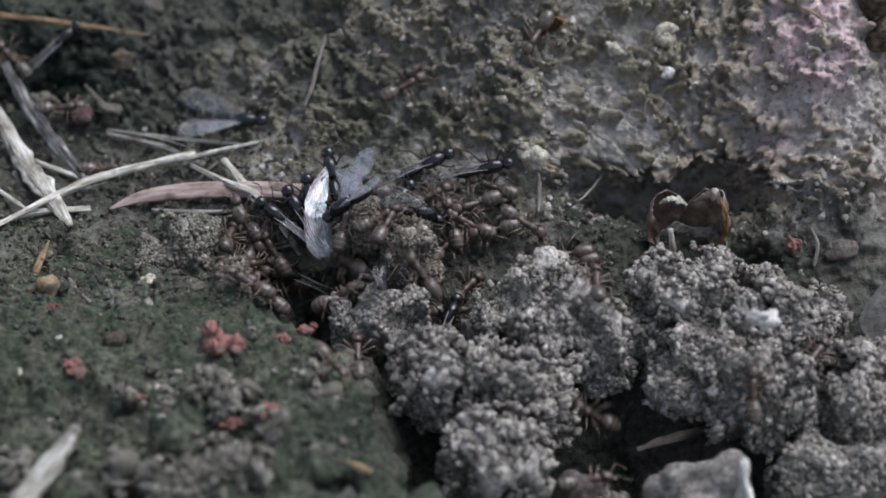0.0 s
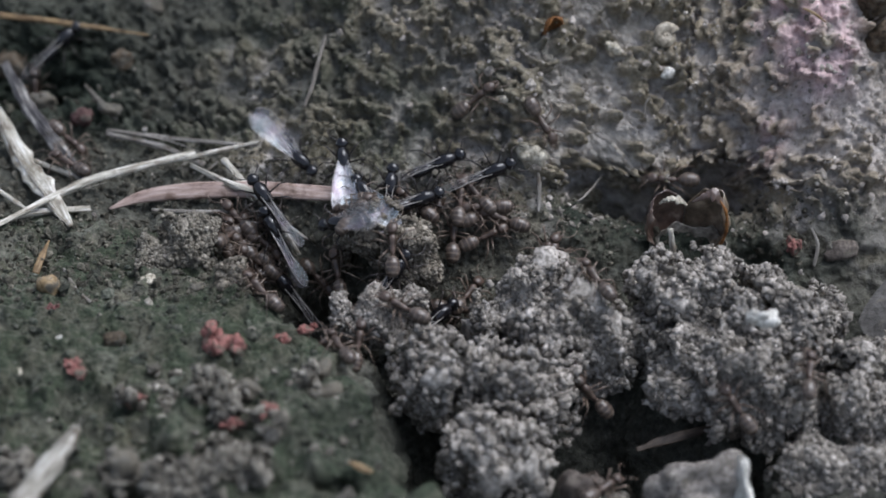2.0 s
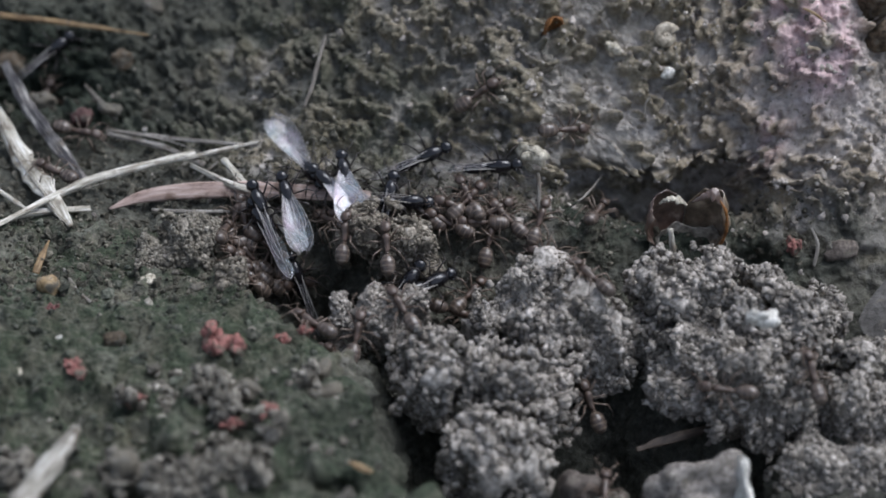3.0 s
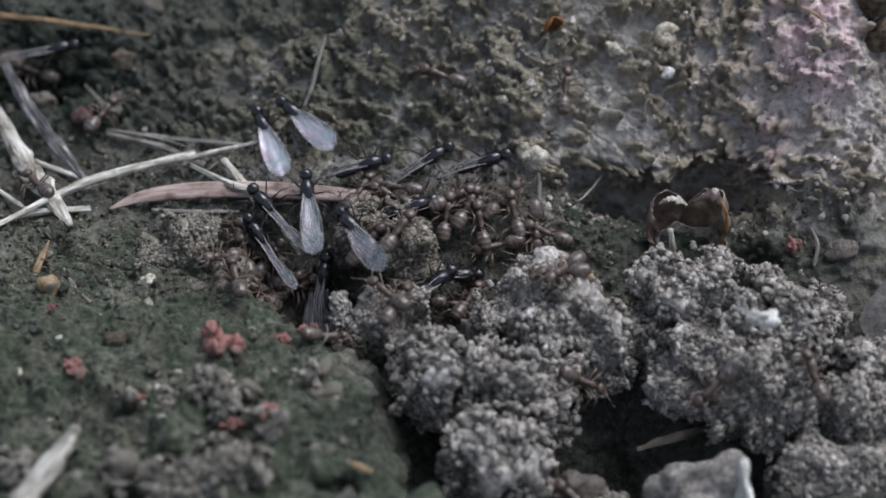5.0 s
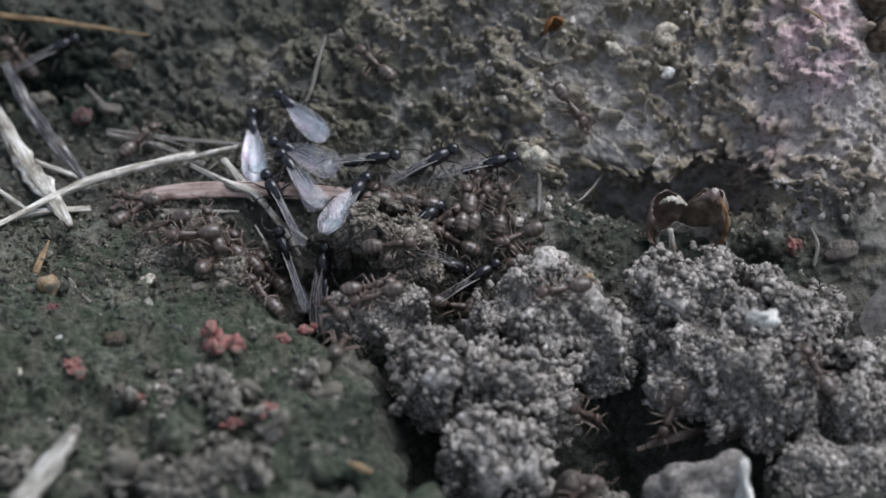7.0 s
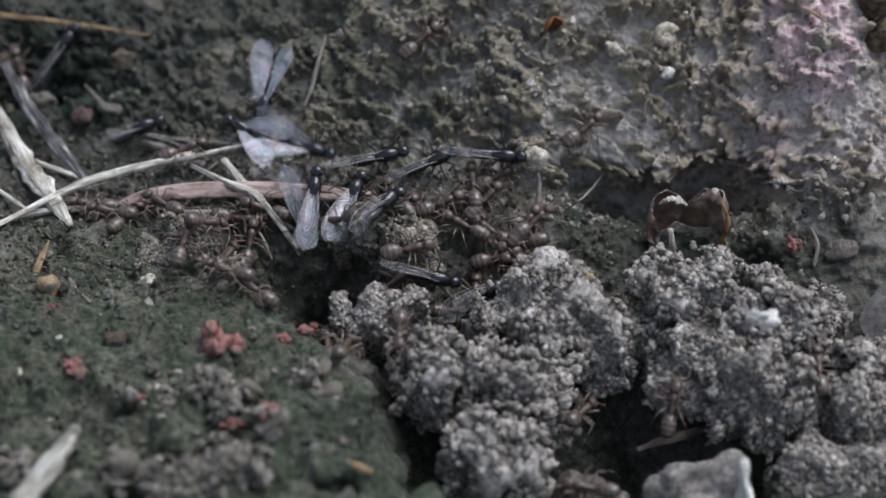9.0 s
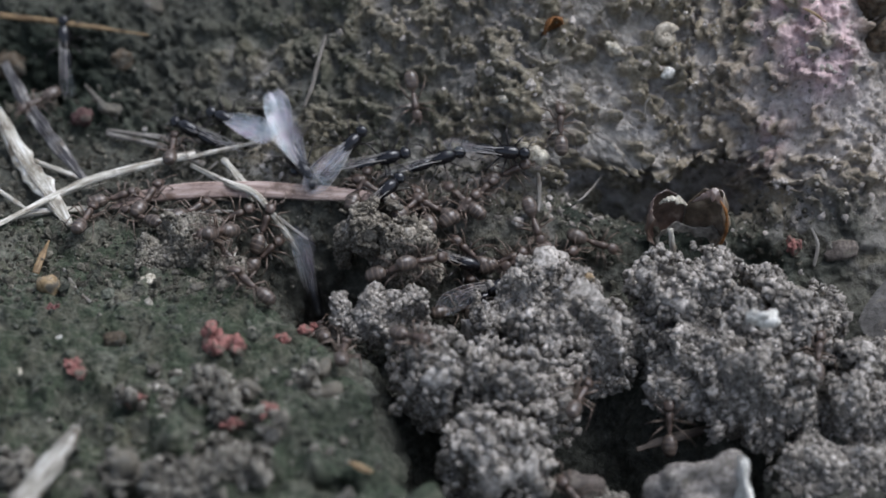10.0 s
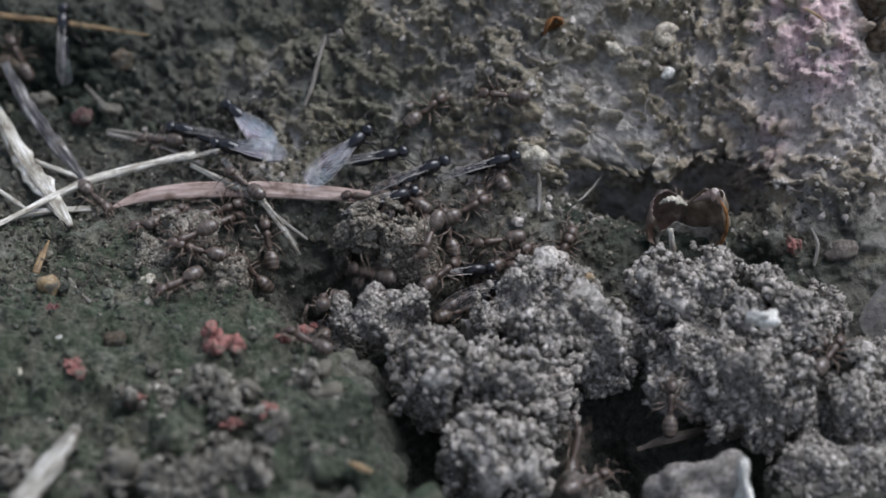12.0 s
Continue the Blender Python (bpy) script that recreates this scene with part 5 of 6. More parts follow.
    send(MALES[2], [(0, -11.45, 3.65, 160), (0.5, -12.05, 3.0, 144), (1, -11.5, 2.7, 156), (1.5, -11.5, 2.7, 143), (2, -11.7, 2.95, 136), (2.5, -11.7, 2.95, 130), (3, -12.45, 3.45, 130), (5, -12.65, 2.75, 141), (5.5, -11.6, 2.75, 130), (6, -11.5, 2.7, 130), (6.5, -11.5, 2.7, 135), (7, -11.0, 2.25, 124), (7.3, -11.15, 1.95, 117), (8, -8.2, 0.6, 90, -3.5), (12, -8.2, 0.6, 80, -3.5)], 3, 0.05, False)
    send(MALES[3], [(0, -9.1, 4.5, 118), (0.3, -9.25, 4.9, 69), (0.45, -10.0, 6.05, -28), (0.6, -9.6, 6.05, -73), (0.8, -9.3, 5.0, -78), (1, -9.2, 4.55, -74), (1.2, -6.95, 1.6, -133), (1.4, -7.3, 3.35, -143), (1.6, -6.65, 1.25, -136), (2, -6.45, 1.1, 156), (2.4, -9.1, 4.6, 127), (2.8, -10.1, 4.8, 109), (3, -10.8, 4.65, 113), (3.2, -10.7, 5.15, 109), (4, -10.0, 4.8, 96), (5, -9.4, 4.8, 97), (5.6, -9.0, 4.7, 103), (5.8, -8.8, 5.4, 135), (6, -8.8, 6.35, 140), (6.2, -9.2, 7.5, 140), (6.4, -9.2, 7.5, 141), (6.6, -9.85, 6.95, 141), (6.8, -10.1, 8.5, 147), (7, -10.55, 8.5, 153), (7.2, -11.25, 8.45, 150), (7.7, -11.0, 8.7, 105), (8.3, -10.1, 9.6, 11), (8.8, -8.9, 9.3, 1), (9, -9.05, 8.25, -18), (9.2, -8.55, 6.9, -23), (9.4, -8.55, 7.35, -21), (9.6, -8.65, 7.55, -24), (9.8, -8.8, 7.75, -29), (10, -9.6, 6.6, -48), (10.1, -11.1, 7.35, -106), (10.2, -13.75, 8.6, 165), (10.4, -13.55, 8.3, 150), (10.6, -13.85, 8.8, 141), (10.8, -13.75, 8.55, 137), (11, -13.65, 8.3, 150), (11.2, -14.15, 8.25, 159), (11.6, -14.75, 8.55, 153), (12, -14.65, 8.6, 157)], 4, 0.05, False)
    flutter(MALES[3], [(0, 5), (1, 4), (2.4, 6), (5, 2), (6, 6), (7, 7), (8, 25), (8.8, 28), (9, 20), (9.4, 8), (10, 8), (10.4, 5), (12, 3)])
    send(MALES[4], [(0, -10.1, 4.1, 130), (0.5, -11.2, 4.85, 139), (1, -12.15, 5.45, 152), (1.5, -12.65, 4.9, 145), (2, -12.25, 4.5, 137), (2.5, -12.3, 3.9, 112), (3, -12.5, 4.05, 122), (5, -12.15, 4.1, 144), (5.5, -12.3, 3.8, 143), (5.8, -11.7, 3.4, 137), (6, -11.3, 3.35, 132), (6.2, -10.4, 4.0, 138), (6.4, -10.0, 4.45, 132), (6.6, -11.6, 4.35, 136), (6.8, -11.55, 4.3, 140), (7, -11.6, 4.8, 119), (7.2, -11.7, 4.75, 123), (8, -10.55, 4.05, -49), (8.5, -8.2, 0.6, 280, -3.5), (12, -8.2, 0.6, 270, -3.5)], 5, 0.05, False)
    send(MALES[5], [(0, -8.2, 0.6, 60, -3.5), (4.3, -8.2, 0.6, 90, -3.5), (4.8, -5.4, 0.05, 137), (5, -5.6, 0.2, 142), (5.2, -5.95, 0.55, 101), (5.4, -5.7, 0.45, 53), (5.6, -5.7, 1.1, 46), (6, -5.6, 3.2, 36), (6.2, -5.5, 1.8, 37), (6.6, -5.55, 4.0, 41), (6.8, -5.25, 4.25, 55), (7, -5.75, 4.55, 67), (7.2, -5.55, 4.0, 55), (8, -5.55, 4.2, 63), (9, -5.95, 4.6, 69), (9.5, -6.9, 6.4, 61), (9.8, -7.05, 7.75, 46), (10, -6.55, 8.5, 36), (10.5, -6.25, 8.6, 31), (11, -6.15, 8.6, 31), (11.6, -6.25, 8.6, 33), (12, -6.25, 8.6, 32)], 6, 0.05, False)
    flutter(MALES[5], [(0, 5), (5, 3), (6, 4), (9, 5), (9.6, 15), (10, 5), (12, 4)])
    send(MALES[6], [(0, -8.2, 0.6, 90, -3.5), (4.6, -8.2, 0.6, 90, -3.5), (5.4, -8.8, 4.2, 93), (5.6, -8.9, 4.7, 94), (6, -9.1, 5.15, 96), (6.2, -9.2, 5.75, 99), (6.4, -9.1, 5.75, 113), (6.6, -9.8, 5.95, 126), (6.8, -9.8, 5.75, 125), (7, -10.5, 6.7, 125), (7.2, -10.6, 6.45, 124), (8, -9.5, 5.75, 99), (8.8, -8.8, 5.2, 85), (9, -8.9, 5.0, 85), (9.4, -8.45, 4.2, 52), (9.8, -8.2, 0.6, 60, -3.5), (12, -8.2, 0.6, 80, -3.5)], 7, 0.05, False)
    send(MALES[7], [(0, -8.2, 0.6, 90, -3.5), (8.2, -8.2, 0.6, 180, -3.5), (8.7, -9.05, 1.25, 260), (9, -9.7, 3.75, -57), (9.2, -10.35, 4.1, -56), (9.4, -10.65, 4.65, -59), (9.6, -9.9, 4.05, -48), (9.8, -9.8, 3.95, -57), (10.2, -8.2, 0.6, 280, -3.5), (12, -8.2, 0.6, 270, -3.5)], 8, 0.05, False)
    send(MALES[8], [(0, -0.85, 7.55, 22), (0.5, -0.95, 7.55, 22), (1, -1.05, 7.8, 19), (1.5, -1.05, 7.8, 23), (2, -0.05, 7.55, 20), (2.5, -2.05, 8.25, 8), (3, -1.05, 8.05, 19), (5, -0.75, 7.95, 27), (5.5, -0.35, 7.8, 25), (6, -0.45, 7.8, 25), (7, -0.45, 7.8, 22), (9, -0.45, 7.75, 18), (9.5, -0.9, 7.4, 13), (10, -0.1, 7.85, 14), (11, 0.0, 8.0, 5), (11.5, 0.0, 8.1, 9), (12, -1.1, 6.8, 26)], 9, 0.05, False)
    send(MALES[9], [(0, 3.35, 6.8, 1), (0.5, 3.35, 6.7, 4), (1, 3.95, 6.6, -3), (1.5, 3.45, 6.7, -1), (2, 3.55, 6.55, 13), (2.5, 3.95, 6.6, 2), (3, 3.95, 6.85, -7), (5, 3.3, 7.3, 3), (7, 3.7, 7.2, 4), (9, 4.3, 7.3, -14), (9.5, 4.6, 7.6, -16), (10.5, 4.55, 7.4, -16), (11, 4.1, 7.35, 1), (12, 3.9, 7.15, 5)], 10, 0.05, False)
    send(MALES[10], [(0, -3.15, 4.45, 59), (0.5, -2.65, 4.75, 53), (1, -2.25, 4.8, 29), (1.5, -3.4, 5.0, 80), (2, -3.7, 5.35, 80), (3, -3.8, 4.75, 81), (4.2, -4.45, 5.65, 39), (5, -5.2, 7.1, 15), (5.5, -4.8, 7.3, 10), (6, -4.6, 7.5, 7), (7, -4.65, 7.65, 6), (9, -4.1, 7.75, 9), (9.5, -4.1, 7.8, 10), (10.5, -4.0, 7.35, 13), (11, -4.0, 7.6, 10), (12, -4.1, 7.8, 9)], 11, 0.05, False)
    send(MALES[11], [(0, -1.85, 1.8, 24), (1, -1.9, 3.95, 17), (2, -1.65, 4.5, 29), (2.5, -2.55, 4.75, -10), (3, -2.5, 4.25, 13), (5, -2.1, 4.0, 31), (5.5, -2.1, 4.1, 22), (6, -1.7, 4.45, 21), (6.5, -0.55, 3.9, 7), (7, -1.45, 3.65, 47), (9, -3.8, 1.2, 53), (9.5, -4.15, 4.35, 58), (10, -4.0, 5.0, 43), (10.5, -4.15, 4.15, 55), (11, -3.85, 4.55, 41), (12, -3.35, 4.55, 29)], 12, 0.05, False)
    send(MALES[12], [(0, -10.5, 1.95, 177), (1, -9.55, 1.45, 172), (2, -11.1, 1.25, 155), (3, -10.3, 1.95, 126), (5, -7.6, 1.5, 90), (7, -7.65, 1.8, 90), (8.2, -8.2, 0.6, 90, -3.5), (12, -8.2, 0.6, 80, -3.5)], 13, 0.05, False)
    send(MALES[13], [(0, -3.85, -4.7, 90), (2, -3.0, -2.0, 36), (5, -0.85, -2.2, 39), (6.5, 0.05, -0.4, 48), (7, 0.05, 0.65, 26), (9, -0.8, -2.2, 13), (10, 1.3, 1.6, 2), (12, 1.85, 1.15, 13)], 14, 0.05, False)
    send(MALES[14], [(0, 0.05, -2.25, 65), (3, -1.0, -2.2, 36), (5, 0.85, 0.7, 28), (7, 2.5, 0.9, 21), (9, 3.8, -1.1, 33), (10, 4.05, -0.9, 18), (12, 4.15, -0.35, 21)], 15, 0.05, False)
    send(MALES[15], [(0, -35.0, 15.8, 20), (7.6, -35.0, 15.8, 10), (8.4, -27.7, 14.0, -6), (9, -21.45, 12.45, 4), (9.5, -17.5, 11.05, 149), (10, -17.85, 11.7, 148), (11, -17.85, 11.7, 159), (12, -18.05, 11.5, 159)], 16, 0.05, False)
    send(MALES[16], [(0, -13.85, 11.55, -13), (0.2, -12.5, 11.7, -25), (0.4, -10.7, 10.8, -14), (0.6, -10.35, 11.25, -20), (0.8, -11.3, 11.2, -32), (1, -12.15, 11.15, -41), (1.2, -12.3, 9.7, -59), (1.4, -13.0, 10.3, -52), (1.6, -13.5, 9.3, -48), (1.8, -11.1, 8.5, -34), (2, -9.95, 7.65, -43), (2.2, -9.5, 7.1, -45), (2.4, -9.4, 6.2, -60), (2.6, -8.65, 6.35, -55), (2.8, -8.7, 6.05, -59), (3, -9.3, 6.55, -52), (3.2, -9.6, 6.6, -36), (3.4, -11.25, 6.8, 66), (3.6, -14.05, 8.55, 122), (4, -19.9, 14.3, 148), (4.4, -29.6, 20.0, 174), (4.7, -37.0, 16.3, 162), (12, -37.0, 16.3, 168)], 17, 0.05, False)
    flutter(MALES[16], [(0, 20), (0.4, 6), (0.8, 25), (1.2, 20), (1.6, 5), (3, 6), (3.6, 25), (4.7, 6), (12, 5)])
    send(MALES[17], [(0, -28.1, 21.3, 28), (2, -28.1, 21.3, 28), (3, -28.7, 21.1, 22), (4.8, -28.7, 21.1, 6), (6, -28.7, 21.0, 4), (7.2, -28.4, 21.0, 12), (8.8, -28.4, 21.3, 8), (9.2, -27.3, 20.8, 62), (9.6, -28.1, 21.3, 95), (10.6, -28.1, 21.3, 95), (11, -28.1, 21.4, 112), (11.4, -27.8, 21.5, 112), (12, -28.1, 21.8, 92)], 18, 0.05, False)
    send(WORKERS[0], [(0, 9.6, -5.5, 92), (0.5, 9.5, -5.6, 98), (1, 9.3, -5.4, 106), (2.5, 9.3, -5.4, 121), (3, 9.1, -5.3, 133), (4, 8.5, 1.6, 173), (5, 7.3, -5.3, -174), (7, 7.3, -6.5, -167), (9, 7.5, 1.7, -178), (12, 8.2, 2.3, 53)], 40)
    send(WORKERS[1], [(0, 8.1, 2.1, -165), (1, 6.3, 1.9, 77), (1.5, 7.2, 1.8, 20), (2.5, 7.7, 2.1, 157), (3, 7.1, 2.0, 167), (5, 5.9, 1.5, -165), (6, 6.5, 1.5, -164), (7, 5.7, 1.5, -180), (9, 6.3, 1.8, -177), (10, 6.1, 1.7, -171), (11, 7.6, 2.3, 78), (12, 8.5, 2.7, 62)], 41)
    send(WORKERS[2], [(0, 5.9, 3.5, -29), (2, 7.0, 2.3, 39), (3, 6.7, 4.1, 77), (5, 6.4, 3.2, -90), (7, 4.8, 2.9, -167), (9, 5.0, 2.5, -174), (10, 5.2, 1.7, -167), (12, 5.7, 1.5, -172)], 42)
    send(WORKERS[3], [(0, 1.8, 4.4, -158), (0.5, 2.9, 4.8, -180), (1, 2.2, 5.1, 157), (1.5, 2.8, 4.3, 179), (2.5, 2.2, 4.3, -172), (3, 2.2, 3.6, -177), (5, 1.8, 4.6, 54), (5.5, 2.1, 5.1, 62), (6, 1.8, 5.9, 83), (7, 2.2, 5.7, 75), (9, 3.1, 5.2, 42), (9.5, 2.7, 5.3, 47), (10.5, 2.9, 5.5, 49), (12, 3.5, 6.1, 36)], 43)
    send(WORKERS[4], [(0, 0.5, 3.8, 106), (1, 1.0, 3.7, 135), (1.5, 1.2, 3.8, 154), (2, 0.6, 3.2, 90), (2.5, 0.1, 3.3, 47), (3, 0.0, 3.6, 174), (5, 2.5, 3.8, 106), (5.5, 2.5, 3.7, 90), (6.5, 2.9, 5.0, 79), (7, 1.5, 4.6, 78), (9, 3.0, 3.5, 153), (9.5, 2.3, 2.5, -167), (11, -0.3, 2.2, 90), (12, 0.2, 3.4, 106)], 44)
    send(WORKERS[5], [(0, -2.6, 4.5, 126), (0.5, -1.9, 4.3, 147), (1, -2.2, 4.1, 164), (2, -2.3, 4.5, 155), (2.5, -2.5, 4.6, 103), (3, 0.7, 4.3, 171), (5, -2.2, 4.0, 75), (6, -2.3, 5.0, 56), (6.5, -2.5, 3.9, 90), (9, -1.8, 4.0, 118), (9.5, -1.6, 4.3, 104), (11, -1.8, 4.6, 127), (12, -1.6, 4.3, 104)], 45)
    send(WORKERS[6], [(0, -5.6, 4.5, 178), (0.5, -3.9, 0.1, 34), (1, -6.3, 0.8, 165), (1.5, -6.1, 0.0, 179), (2.5, -6.1, 4.1, 101), (3, -7.6, 3.5, 138), (5, -4.0, 5.0, 155), (5.5, -4.0, 5.1, 155), (6, -3.4, 4.5, 147), (7, -4.0, 5.0, 165), (9, -3.4, 5.0, 123), (10, -5.1, 5.3, 155), (10.5, -4.0, 4.8, 90), (12, -3.6, 4.5, 77)], 46)
    send(WORKERS[7], [(0, -3.9, 0.5, 24), (2, -3.2, -1.3, 90), (3, -3.6, -1.2, 100), (5, -2.7, -0.7, 47), (7, 0.1, 3.9, 27), (9, -6.9, 1.5, 170), (9.5, -2.6, -1.5, 68), (10, -2.2, 4.1, 49), (11, -3.7, 5.7, 90), (12, -3.1, 4.8, 55)], 47)
    send(WORKERS[8], [(0, -0.6, 5.0, 26), (2, 3.2, 4.2, 19), (5, 4.4, 5.3, 35), (6.5, 1.4, 5.5, 97), (8, 4.1, 6.4, 16), (10.5, 5.0, 6.4, 7), (11.5, 5.1, 6.9, 11), (12, 3.5, 7.0, 135)], 48)
    send(WORKERS[9], [(0, 3.1, 5.9, 159), (3, 1.6, 5.1, 116), (5, -3.6, 5.6, 171), (7, -1.1, 3.5, -172), (9.5, 2.9, 6.7, 79), (10.5, -0.7, 3.3, -157), (12, -1.3, -1.4, -116)], 49)
    send(WORKERS[10], [(0, 0.3, 2.6, 51), (2, 3.2, 3.2, 15), (5, 3.4, 2.5, -171), (7, 0.3, 2.8, 178), (9, 4.1, 2.1, 11), (12, 4.9, 2.0, 19)], 50)
    send(WORKERS[11], [(0, -15.0, 2.0, 81), (0.5, -15.3, 1.6, 90), (1.5, -15.2, -0.2, 95), (2, -15.0, 2.0, 66), (3, -15.3, 1.6, 81), (5, -15.4, 3.0, -154), (5.5, -15.4, 2.4, -149), (6, -15.4, -0.7, -167), (7, -15.3, -0.4, 167), (9, -17.1, -1.3, 70), (9.5, -18.4, -0.7, 83), (10, -17.0, 3.5, 26), (10.5, -17.6, 3.5, 160), (11, -16.0, -0.5, -176), (12, -16.7, -2.0, 174)], 51)
    send(WORKERS[12], [(0, -13.8, 4.0, 128), (0.5, -13.8, 3.7, 115), (1.5, -14.5, 3.7, 148), (3, -13.7, 3.7, 103), (5, -14.0, 1.9, 113), (5.5, -13.7, 3.7, 103), (6, -13.9, 4.0, 146), (6.5, -15.4, 3.0, -172), (7, -17.1, -1.5, -170), (9, -19.6, 4.5, 142), (9.5, -20.3, 5.3, 148), (10, -21.0, 3.2, 150), (10.5, -21.4, 4.3, 113), (11, -21.4, 5.3, 127), (12, -19.9, 1.8, -146)], 52)
    send(WORKERS[13], [(0, -12.3, -5.2, 153), (1, -12.8, -5.0, 144), (2, -12.6, -5.0, 144), (3, -13.1, 0.8, 174), (5, -13.1, 0.8, -174), (6, -12.9, -5.2, 167), (7, -13.5, 0.8, -168), (9, -13.0, -5.3, 153), (10, -13.2, -5.1, 144), (12, -13.8, 0.6, 163)], 53)
    send(WORKERS[14], [(0, -13.3, -5.2, 160), (2, -14.0, 0.5, -146), (5, -13.8, -4.8, 106), (5.5, -13.9, -4.7, 90), (6.5, -14.4, 2.0, 113), (7, -17.0, -1.5, -162), (8.2, -22.3, 4.0, 166), (9, -23.3, 3.4, 168), (9.5, -25.3, 2.5, -143), (10, -24.4, 2.6, 53), (10.5, -24.6, 4.4, 138), (11, -26.6, 5.9, 113), (12, -24.0, 4.9, -56)], 54)
    send(WORKERS[15], [(0, -11.9, 2.3, 135), (2, -13.8, 2.1, 162), (5, -13.2, -1.8, 173), (5.5, -13.3, -1.7, 173), (6, -17.1, -1.2, -154), (6.5, -16.5, -1.3, 56), (7, -21.6, 5.0, -175), (8, -18.6, 3.9, 17), (9, -15.9, -0.2, 41), (9.5, -15.8, 3.5, 30), (10, -14.3, 3.8, 9), (10.5, -14.9, 5.5, 99), (11, -13.9, 5.6, 132), (12, -14.0, 5.6, 141)], 55)
    send(WORKERS[16], [(0, -12.7, 2.7, 48), (1, -15.3, 3.3, 126), (3, -12.6, 3.0, 20), (5, -11.8, 2.0, 49), (7, -14.2, 1.8, 138), (9, -13.3, 2.7, 78), (9.5, -12.3, 3.6, 57), (11, -12.4, 3.0, 90), (12, -12.1, 2.7, 106)], 56)
    send(WORKERS[17], [(0, -14.3, 0.6, 58), (3, -11.9, 1.0, 2), (5, -12.9, 2.4, 160), (7, -12.5, -5.1, 133), (9, -12.7, 4.3, 163), (10, -15.8, -0.7, -134), (11.5, -16.2, -1.2, -120), (12, -17.1, -1.5, -153)], 57)
    send(WORKERS[18], [(0, -13.1, 1.3, -149), (2, -14.5, 2.8, 125), (4, -14.2, -1.6, -118), (6, -16.3, -1.8, -145), (7, -15.6, -2.0, 62), (9, -15.0, -0.4, 77), (10.5, -15.3, 0.0, 48), (12, -17.6, -5.2, -133)], 58)
    send(WORKERS[19], [(0, -23.6, 8.6, 6), (0.5, -24.3, 7.7, -6), (2, -26.8, 8.9, 148), (5, -28.4, 6.3, 131), (7, -21.0, 4.1, 42), (9, -21.5, 3.5, 58), (10.5, -19.5, 5.9, 62), (11, -17.1, 5.1, -81), (11.5, -18.8, 4.7, -161), (12, -18.5, 2.8, 35)], 59)
    send(WORKERS[20], [(0, -8.4, 1.5, -27), (0.5, -8.5, 3.1, -31), (2, -7.4, -6.6, 174), (2.5, -8.4, 2.0, 111), (3, -8.2, -7.2, -47), (5, -10.1, 1.8, 15), (6, -10.2, 1.9, 178), (6.5, -9.3, 1.8, 47), (7, -8.3, 1.8, 90), (9, -7.9, -5.7, 106), (10, -7.8, -5.7, 97), (12, -7.5, -5.7, 95)], 60)
    send(WORKERS[21], [(0, -6.3, -5.4, -2), (2, -8.2, 2.0, -49), (2.5, -10.2, 1.8, -3), (5, -11.0, 1.6, 21), (5.5, -8.3, 1.8, 76), (7, -6.8, -6.2, 119), (9, -7.4, -7.1, 95), (9.5, -7.7, -6.2, 96), (12, -7.7, -6.2, 96)], 61)
    send(WORKERS[22], [(0, -1.8, -2.0, 139), (2, -3.0, -6.7, 160), (6.5, -3.1, -6.2, 13), (7, -4.3, -5.7, 6), (9, -2.8, -2.0, 19), (9.5, -3.1, -2.0, 17), (10, -2.8, -2.0, -2), (11, -3.2, -6.2, 47), (12, -4.8, -1.0, 153)], 62)
    send(WORKERS[23], [(0, 1.0, -1.5, 11), (1, 0.9, -1.3, 16), (3, 1.0, -1.7, -11), (5, 1.0, -1.0, 7), (7, 0.9, -1.2, 1), (9, 1.0, -1.5, 11), (12, 1.3, -1.4, 25)], 63)
    send(WORKERS[24], [(0, -7.1, -12.7, -61), (1.5, -6.7, -8.0, 106), (2.4, -7.1, -11.1, 125), (2.6, -7.4, -10.6, 120), (3, -8.9, -7.8, 139), (4, -10.6, -9.8, -173), (5, -7.4, -8.8, 19), (6.5, -6.7, -9.8, 71), (9.5, -6.7, -9.8, 84), (11, -6.5, -10.8, 97), (12, -9.1, -10.1, 149)], 64)
    send(WORKERS[25], [(0, -5.6, -8.9, 95), (3, -5.4, -7.6, 74), (5, -3.8, -6.0, 133), (6.5, -5.2, -5.5, 167), (10, -1.5, -10.1, -47), (12, 2.0, -0.3, 24)], 65)
    send(WORKERS[26], [(0, 1.6, 0.3, 51), (5, 1.9, -0.3, 54), (7, 2.5, 0.2, 77), (10, 1.9, -0.1, 90), (11.5, 2.2, 0.0, 97), (12, 2.3, -0.1, 90)], 66)
    send(WORKERS[27], [(0, -2.5, 12.1, 36), (0.7, 0.9, 11.8, -40), (1, 2.7, 10.1, -19), (1.5, 2.7, 10.1, 5), (2, 2.8, 10.3, 13), (3, 3.0, 10.4, 3), (4.5, 0.7, 12.3, 141), (5, -0.4, 12.6, 168), (6.5, -5.8, 12.5, -164), (8, -3.2, 14.0, 47), (9.5, -0.5, 14.3, 16), (10, -2.0, 10.7, -90), (11, -1.0, 10.7, 36), (12, -0.9, 10.6, 32)], 67)
    send(WORKERS[28], [(0, 6.4, 13.0, -133), (0.4, 6.4, 11.0, -77), (1, 6.9, 9.4, -107), (1.5, 4.3, 9.5, -173), (2, 6.8, 8.4, -38), (3, 8.6, 9.0, 20), (5, 8.3, 11.5, 84), (7, 9.0, 10.0, -47), (9, 10.0, 9.5, 37), (11, 5.8, 8.9, 150), (12, 4.0, 9.9, 165)], 68)
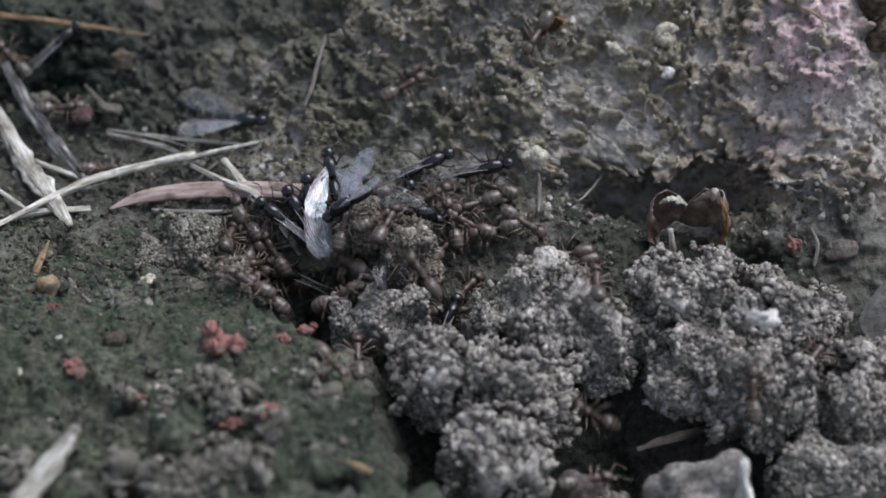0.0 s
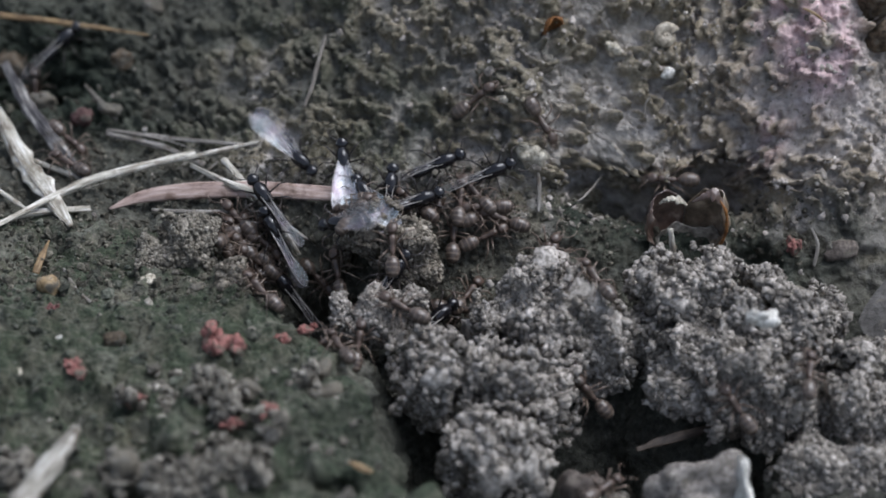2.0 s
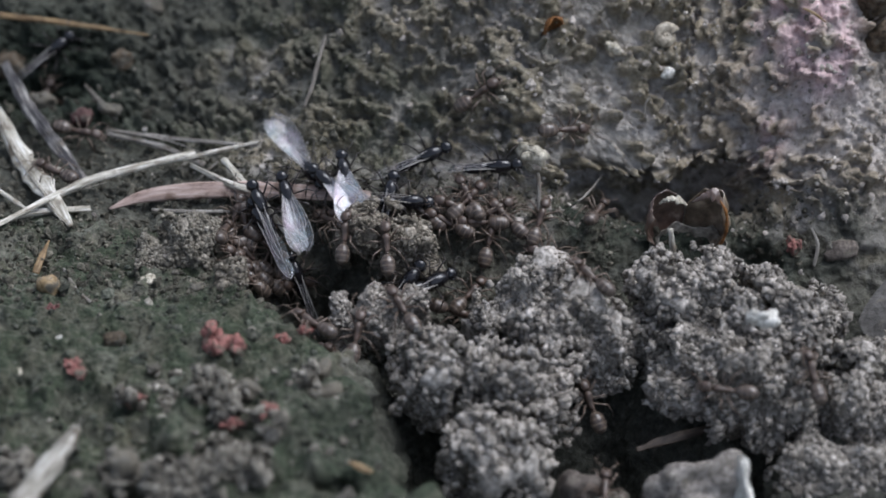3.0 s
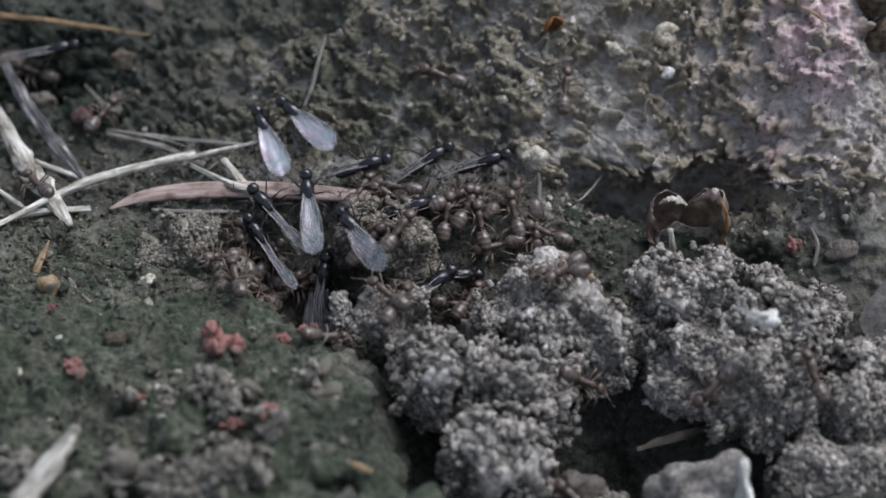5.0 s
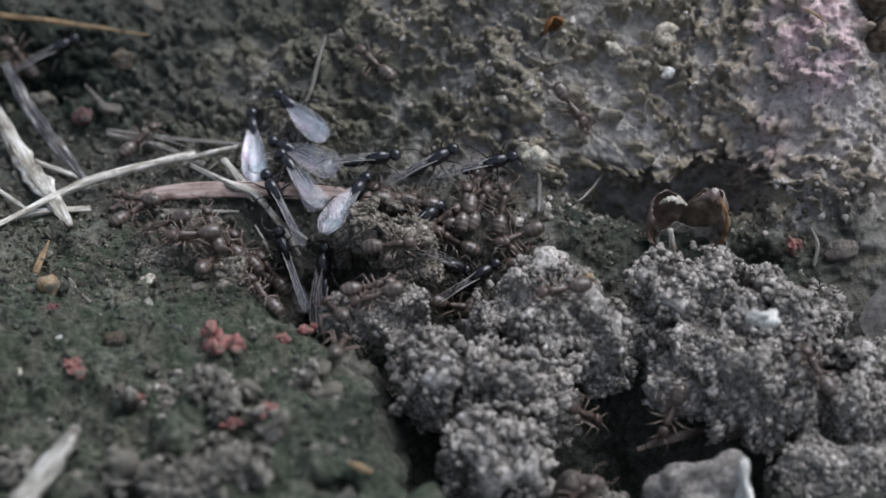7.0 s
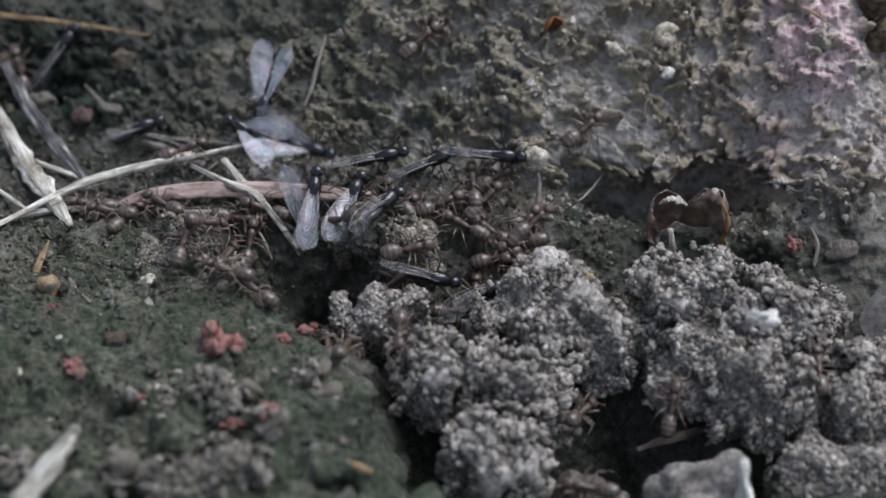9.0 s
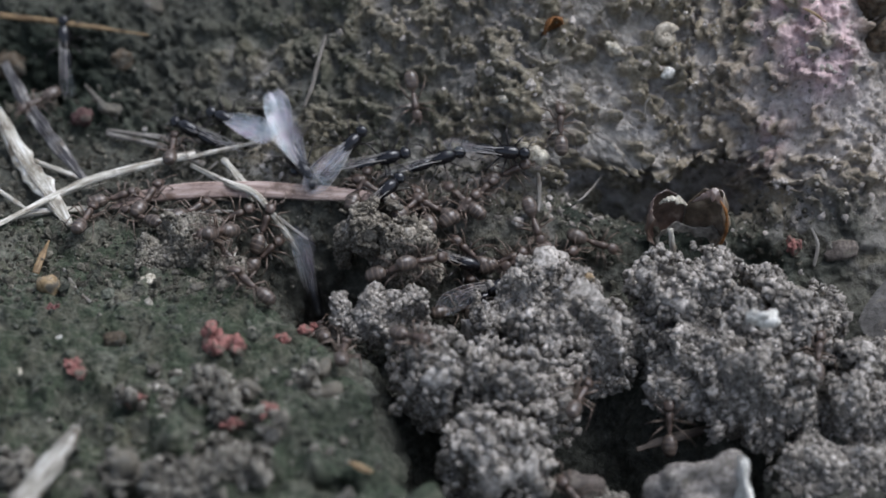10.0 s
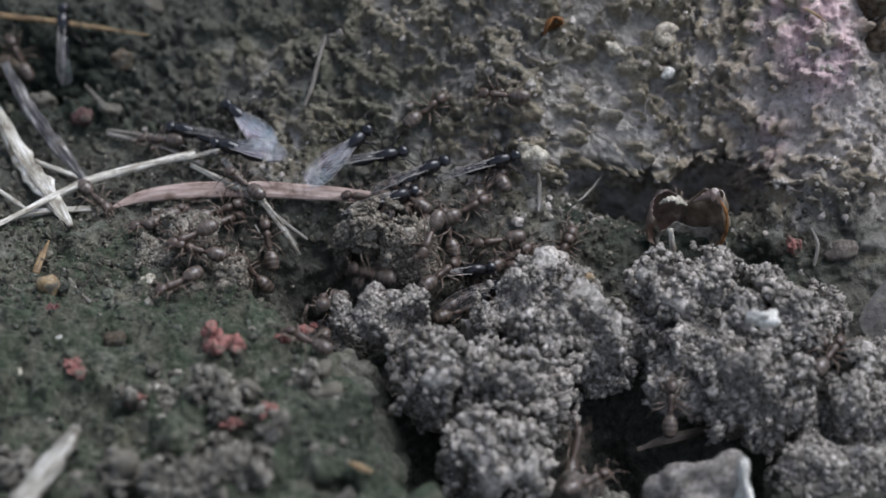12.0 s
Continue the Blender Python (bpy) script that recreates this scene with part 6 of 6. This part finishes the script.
    send(WORKERS[29], [(0, 9.4, -9.7, 172), (2.5, 9.3, -9.7, 150), (4.8, 9.1, -10.0, 10), (7, 8.8, -11.0, 20), (9, 8.6, -11.5, 60), (12, 8.1, -12.7, 80)], 69)
    send(WORKERS[30], [(0, 23.7, -9.7, 54), (1.5, 22.8, -12.0, 75), (3, 22.9, -12.0, 105), (7, 23.1, -11.7, 124), (9.5, 23.6, -9.7, 90), (12, 24.8, -9.2, 53)], 70)
    send(WORKERS[31], [(0, -32.4, 20.5, 150), (3, -29.8, 19.6, 64), (5, -31.0, 20.3, 178), (6.5, -31.9, 20.7, 154), (9, -31.9, 20.4, 103), (10.5, -28.7, 12.1, -81), (12, -31.9, 21.0, 125)], 71)
    send(WORKERS[32], [(0, -27.3, 14.6, 15), (1.5, -27.0, 11.3, -66), (5, -24.5, 14.4, 59), (9, -17.8, 9.4, 19), (9.5, -18.0, 9.3, 16), (10.5, -19.6, 10.5, 154), (12, -20.4, 11.3, 157)], 72)
    send(WORKERS[33], [(0, 17.0, 6.4, 170), (2.0, 15.5, 6.4, 180), (2.6, 12.5, 5.6, 150), (3.0, 10.7, 5.0, 45), (4.0, 9.5, 5.5, 170), (5.0, 6.75, 3.25, 160), (5.8, 5.0, 2.2, 190), (8.4, 5.2, 2.4, 100), (9.0, 6.5, 4.0, 40), (9.4, 7.75, 4.5, 15), (9.8, 9.75, 3.25, -30), (10.2, 11.5, 2.25, 0), (10.8, 12.75, 2.25, 30), (11.0, 13.4, 5.0, 60), (11.4, 15.0, 6.4, 20), (12, 16.5, 5.9, 0)], 73)
    send(WORKERS[34], [(0, 1.5, 3.6, 164), (1, -0.4, 4.4, 172), (2.5, 2.2, 5.0, 38), (5, 0.3, 4.1, 75), (6, -0.7, 4.6, 124), (7, 2.6, 4.7, 57), (9, 1.1, 3.5, 164), (10.5, -1.9, 4.7, 161), (12, 1.9, 4.3, 21)], 74)
    send(WORKERS[35], [(0, -3.5, 0.0, 70), (1.5, -0.5, 3.8, 1), (3, -1.9, 4.1, 156), (5, 1.0, 4.9, 16), (6.5, -2.0, 5.3, 166), (7, -2.4, 4.5, -174), (9, 0.2, 4.6, 15), (10, 1.5, 4.4, 35), (12, -2.8, 5.0, 152)], 75)
    send(WORKERS[36], [(0, -6.1, 0.9, 76), (2, -5.3, 1.0, 39), (3, -7.1, 3.5, 157), (5, -5.5, 5.3, 63), (6, -4.6, 1.2, 13), (7, -2.8, 4.3, 5), (9, -5.7, 5.3, 124), (10, -5.6, 5.6, 68), (11, -4.4, 5.4, 26), (12, -5.6, 4.5, 174)], 76)
    send(WORKERS[37], [(0, 3.0, 3.3, -165), (2, 3.8, 4.0, 166), (5, 4.9, 4.5, 102), (7, 4.2, 4.8, 78), (9, 5.8, 3.8, 53), (9.5, 7.2, 4.2, 22), (10.5, 5.8, 2.6, -155), (12, 3.4, 2.8, -172)], 77)
    send(WORKERS[38], [(0, -14.4, -1.6, 62), (2, -12.9, 3.4, 7), (3, -14.3, 4.2, 75), (5, -13.8, -1.6, 20), (6, -14.8, 0.3, 62), (7, -16.0, -0.2, 116), (9, -13.8, 3.9, 1), (10, -15.0, -0.7, -27), (11, -17.6, -1.0, 167), (12, -15.1, 3.3, 31)], 78)
    send(WORKERS[39], [(0, -11.5, 1.5, -178), (1, -12.7, 1.6, 173), (3, -13.8, 1.7, 155), (5, -12.2, 1.0, 106), (7, -12.2, 1.5, 143), (9, -14.6, -4.5, 167), (10, -12.2, 2.3, 44), (12, -14.9, -1.1, -126)], 79)
    send(WORKERS[40], [(0, -13.2, 2.9, -53), (3, -11.9, 2.3, -20), (5, -13.3, 2.4, 176), (7, -18.6, -0.2, 176), (9, -24.8, 4.3, -164), (10, -22.5, 5.4, 17), (11, -19.0, 4.5, 12), (12, -15.1, 4.2, 21)], 80)
    send(WORKERS[41], [(0, -6.2, 0.0, 132), (2, -6.9, 0.8, 105), (7, -3.0, -1.5, -8), (12, -0.2, -1.5, 46)], 81)
    send(WORKERS[42], [(0, 8.5, 1.6, -171), (1, 7.5, 1.5, 171), (3, 8.1, 1.8, 154), (5, 7.6, -5.3, -134), (7, 6.3, 1.3, -170), (9, 5.2, 1.5, 170), (10, 8.1, 1.8, 17), (12, 6.5, 1.5, -171)], 82)
    send(WORKERS[43], [(0, 9.3, -17.6, 10), (2.5, 10.4, -17.9, 60), (5, 8.1, -18.2, 150), (6, 9.0, -17.5, 10), (7, 8.6, -18.2, 20), (9, 8.8, -17.9, 170), (10.2, 7.9, -18.0, 120), (11.4, 9.0, -17.5, 60), (12, 9.3, -17.6, 30)], 83)
    send(WORKERS[44], [(0, 19.6, -12.7, 90), (5, 17.1, -12.2, 200), (6.6, 15.5, -11.1, 240), (7.2, 14.8, -11.2, 220), (9, 15.0, -11.2, 70), (10.2, 14.8, -11.2, 100), (12, 14.9, -11.2, 80)], 84)


motions()
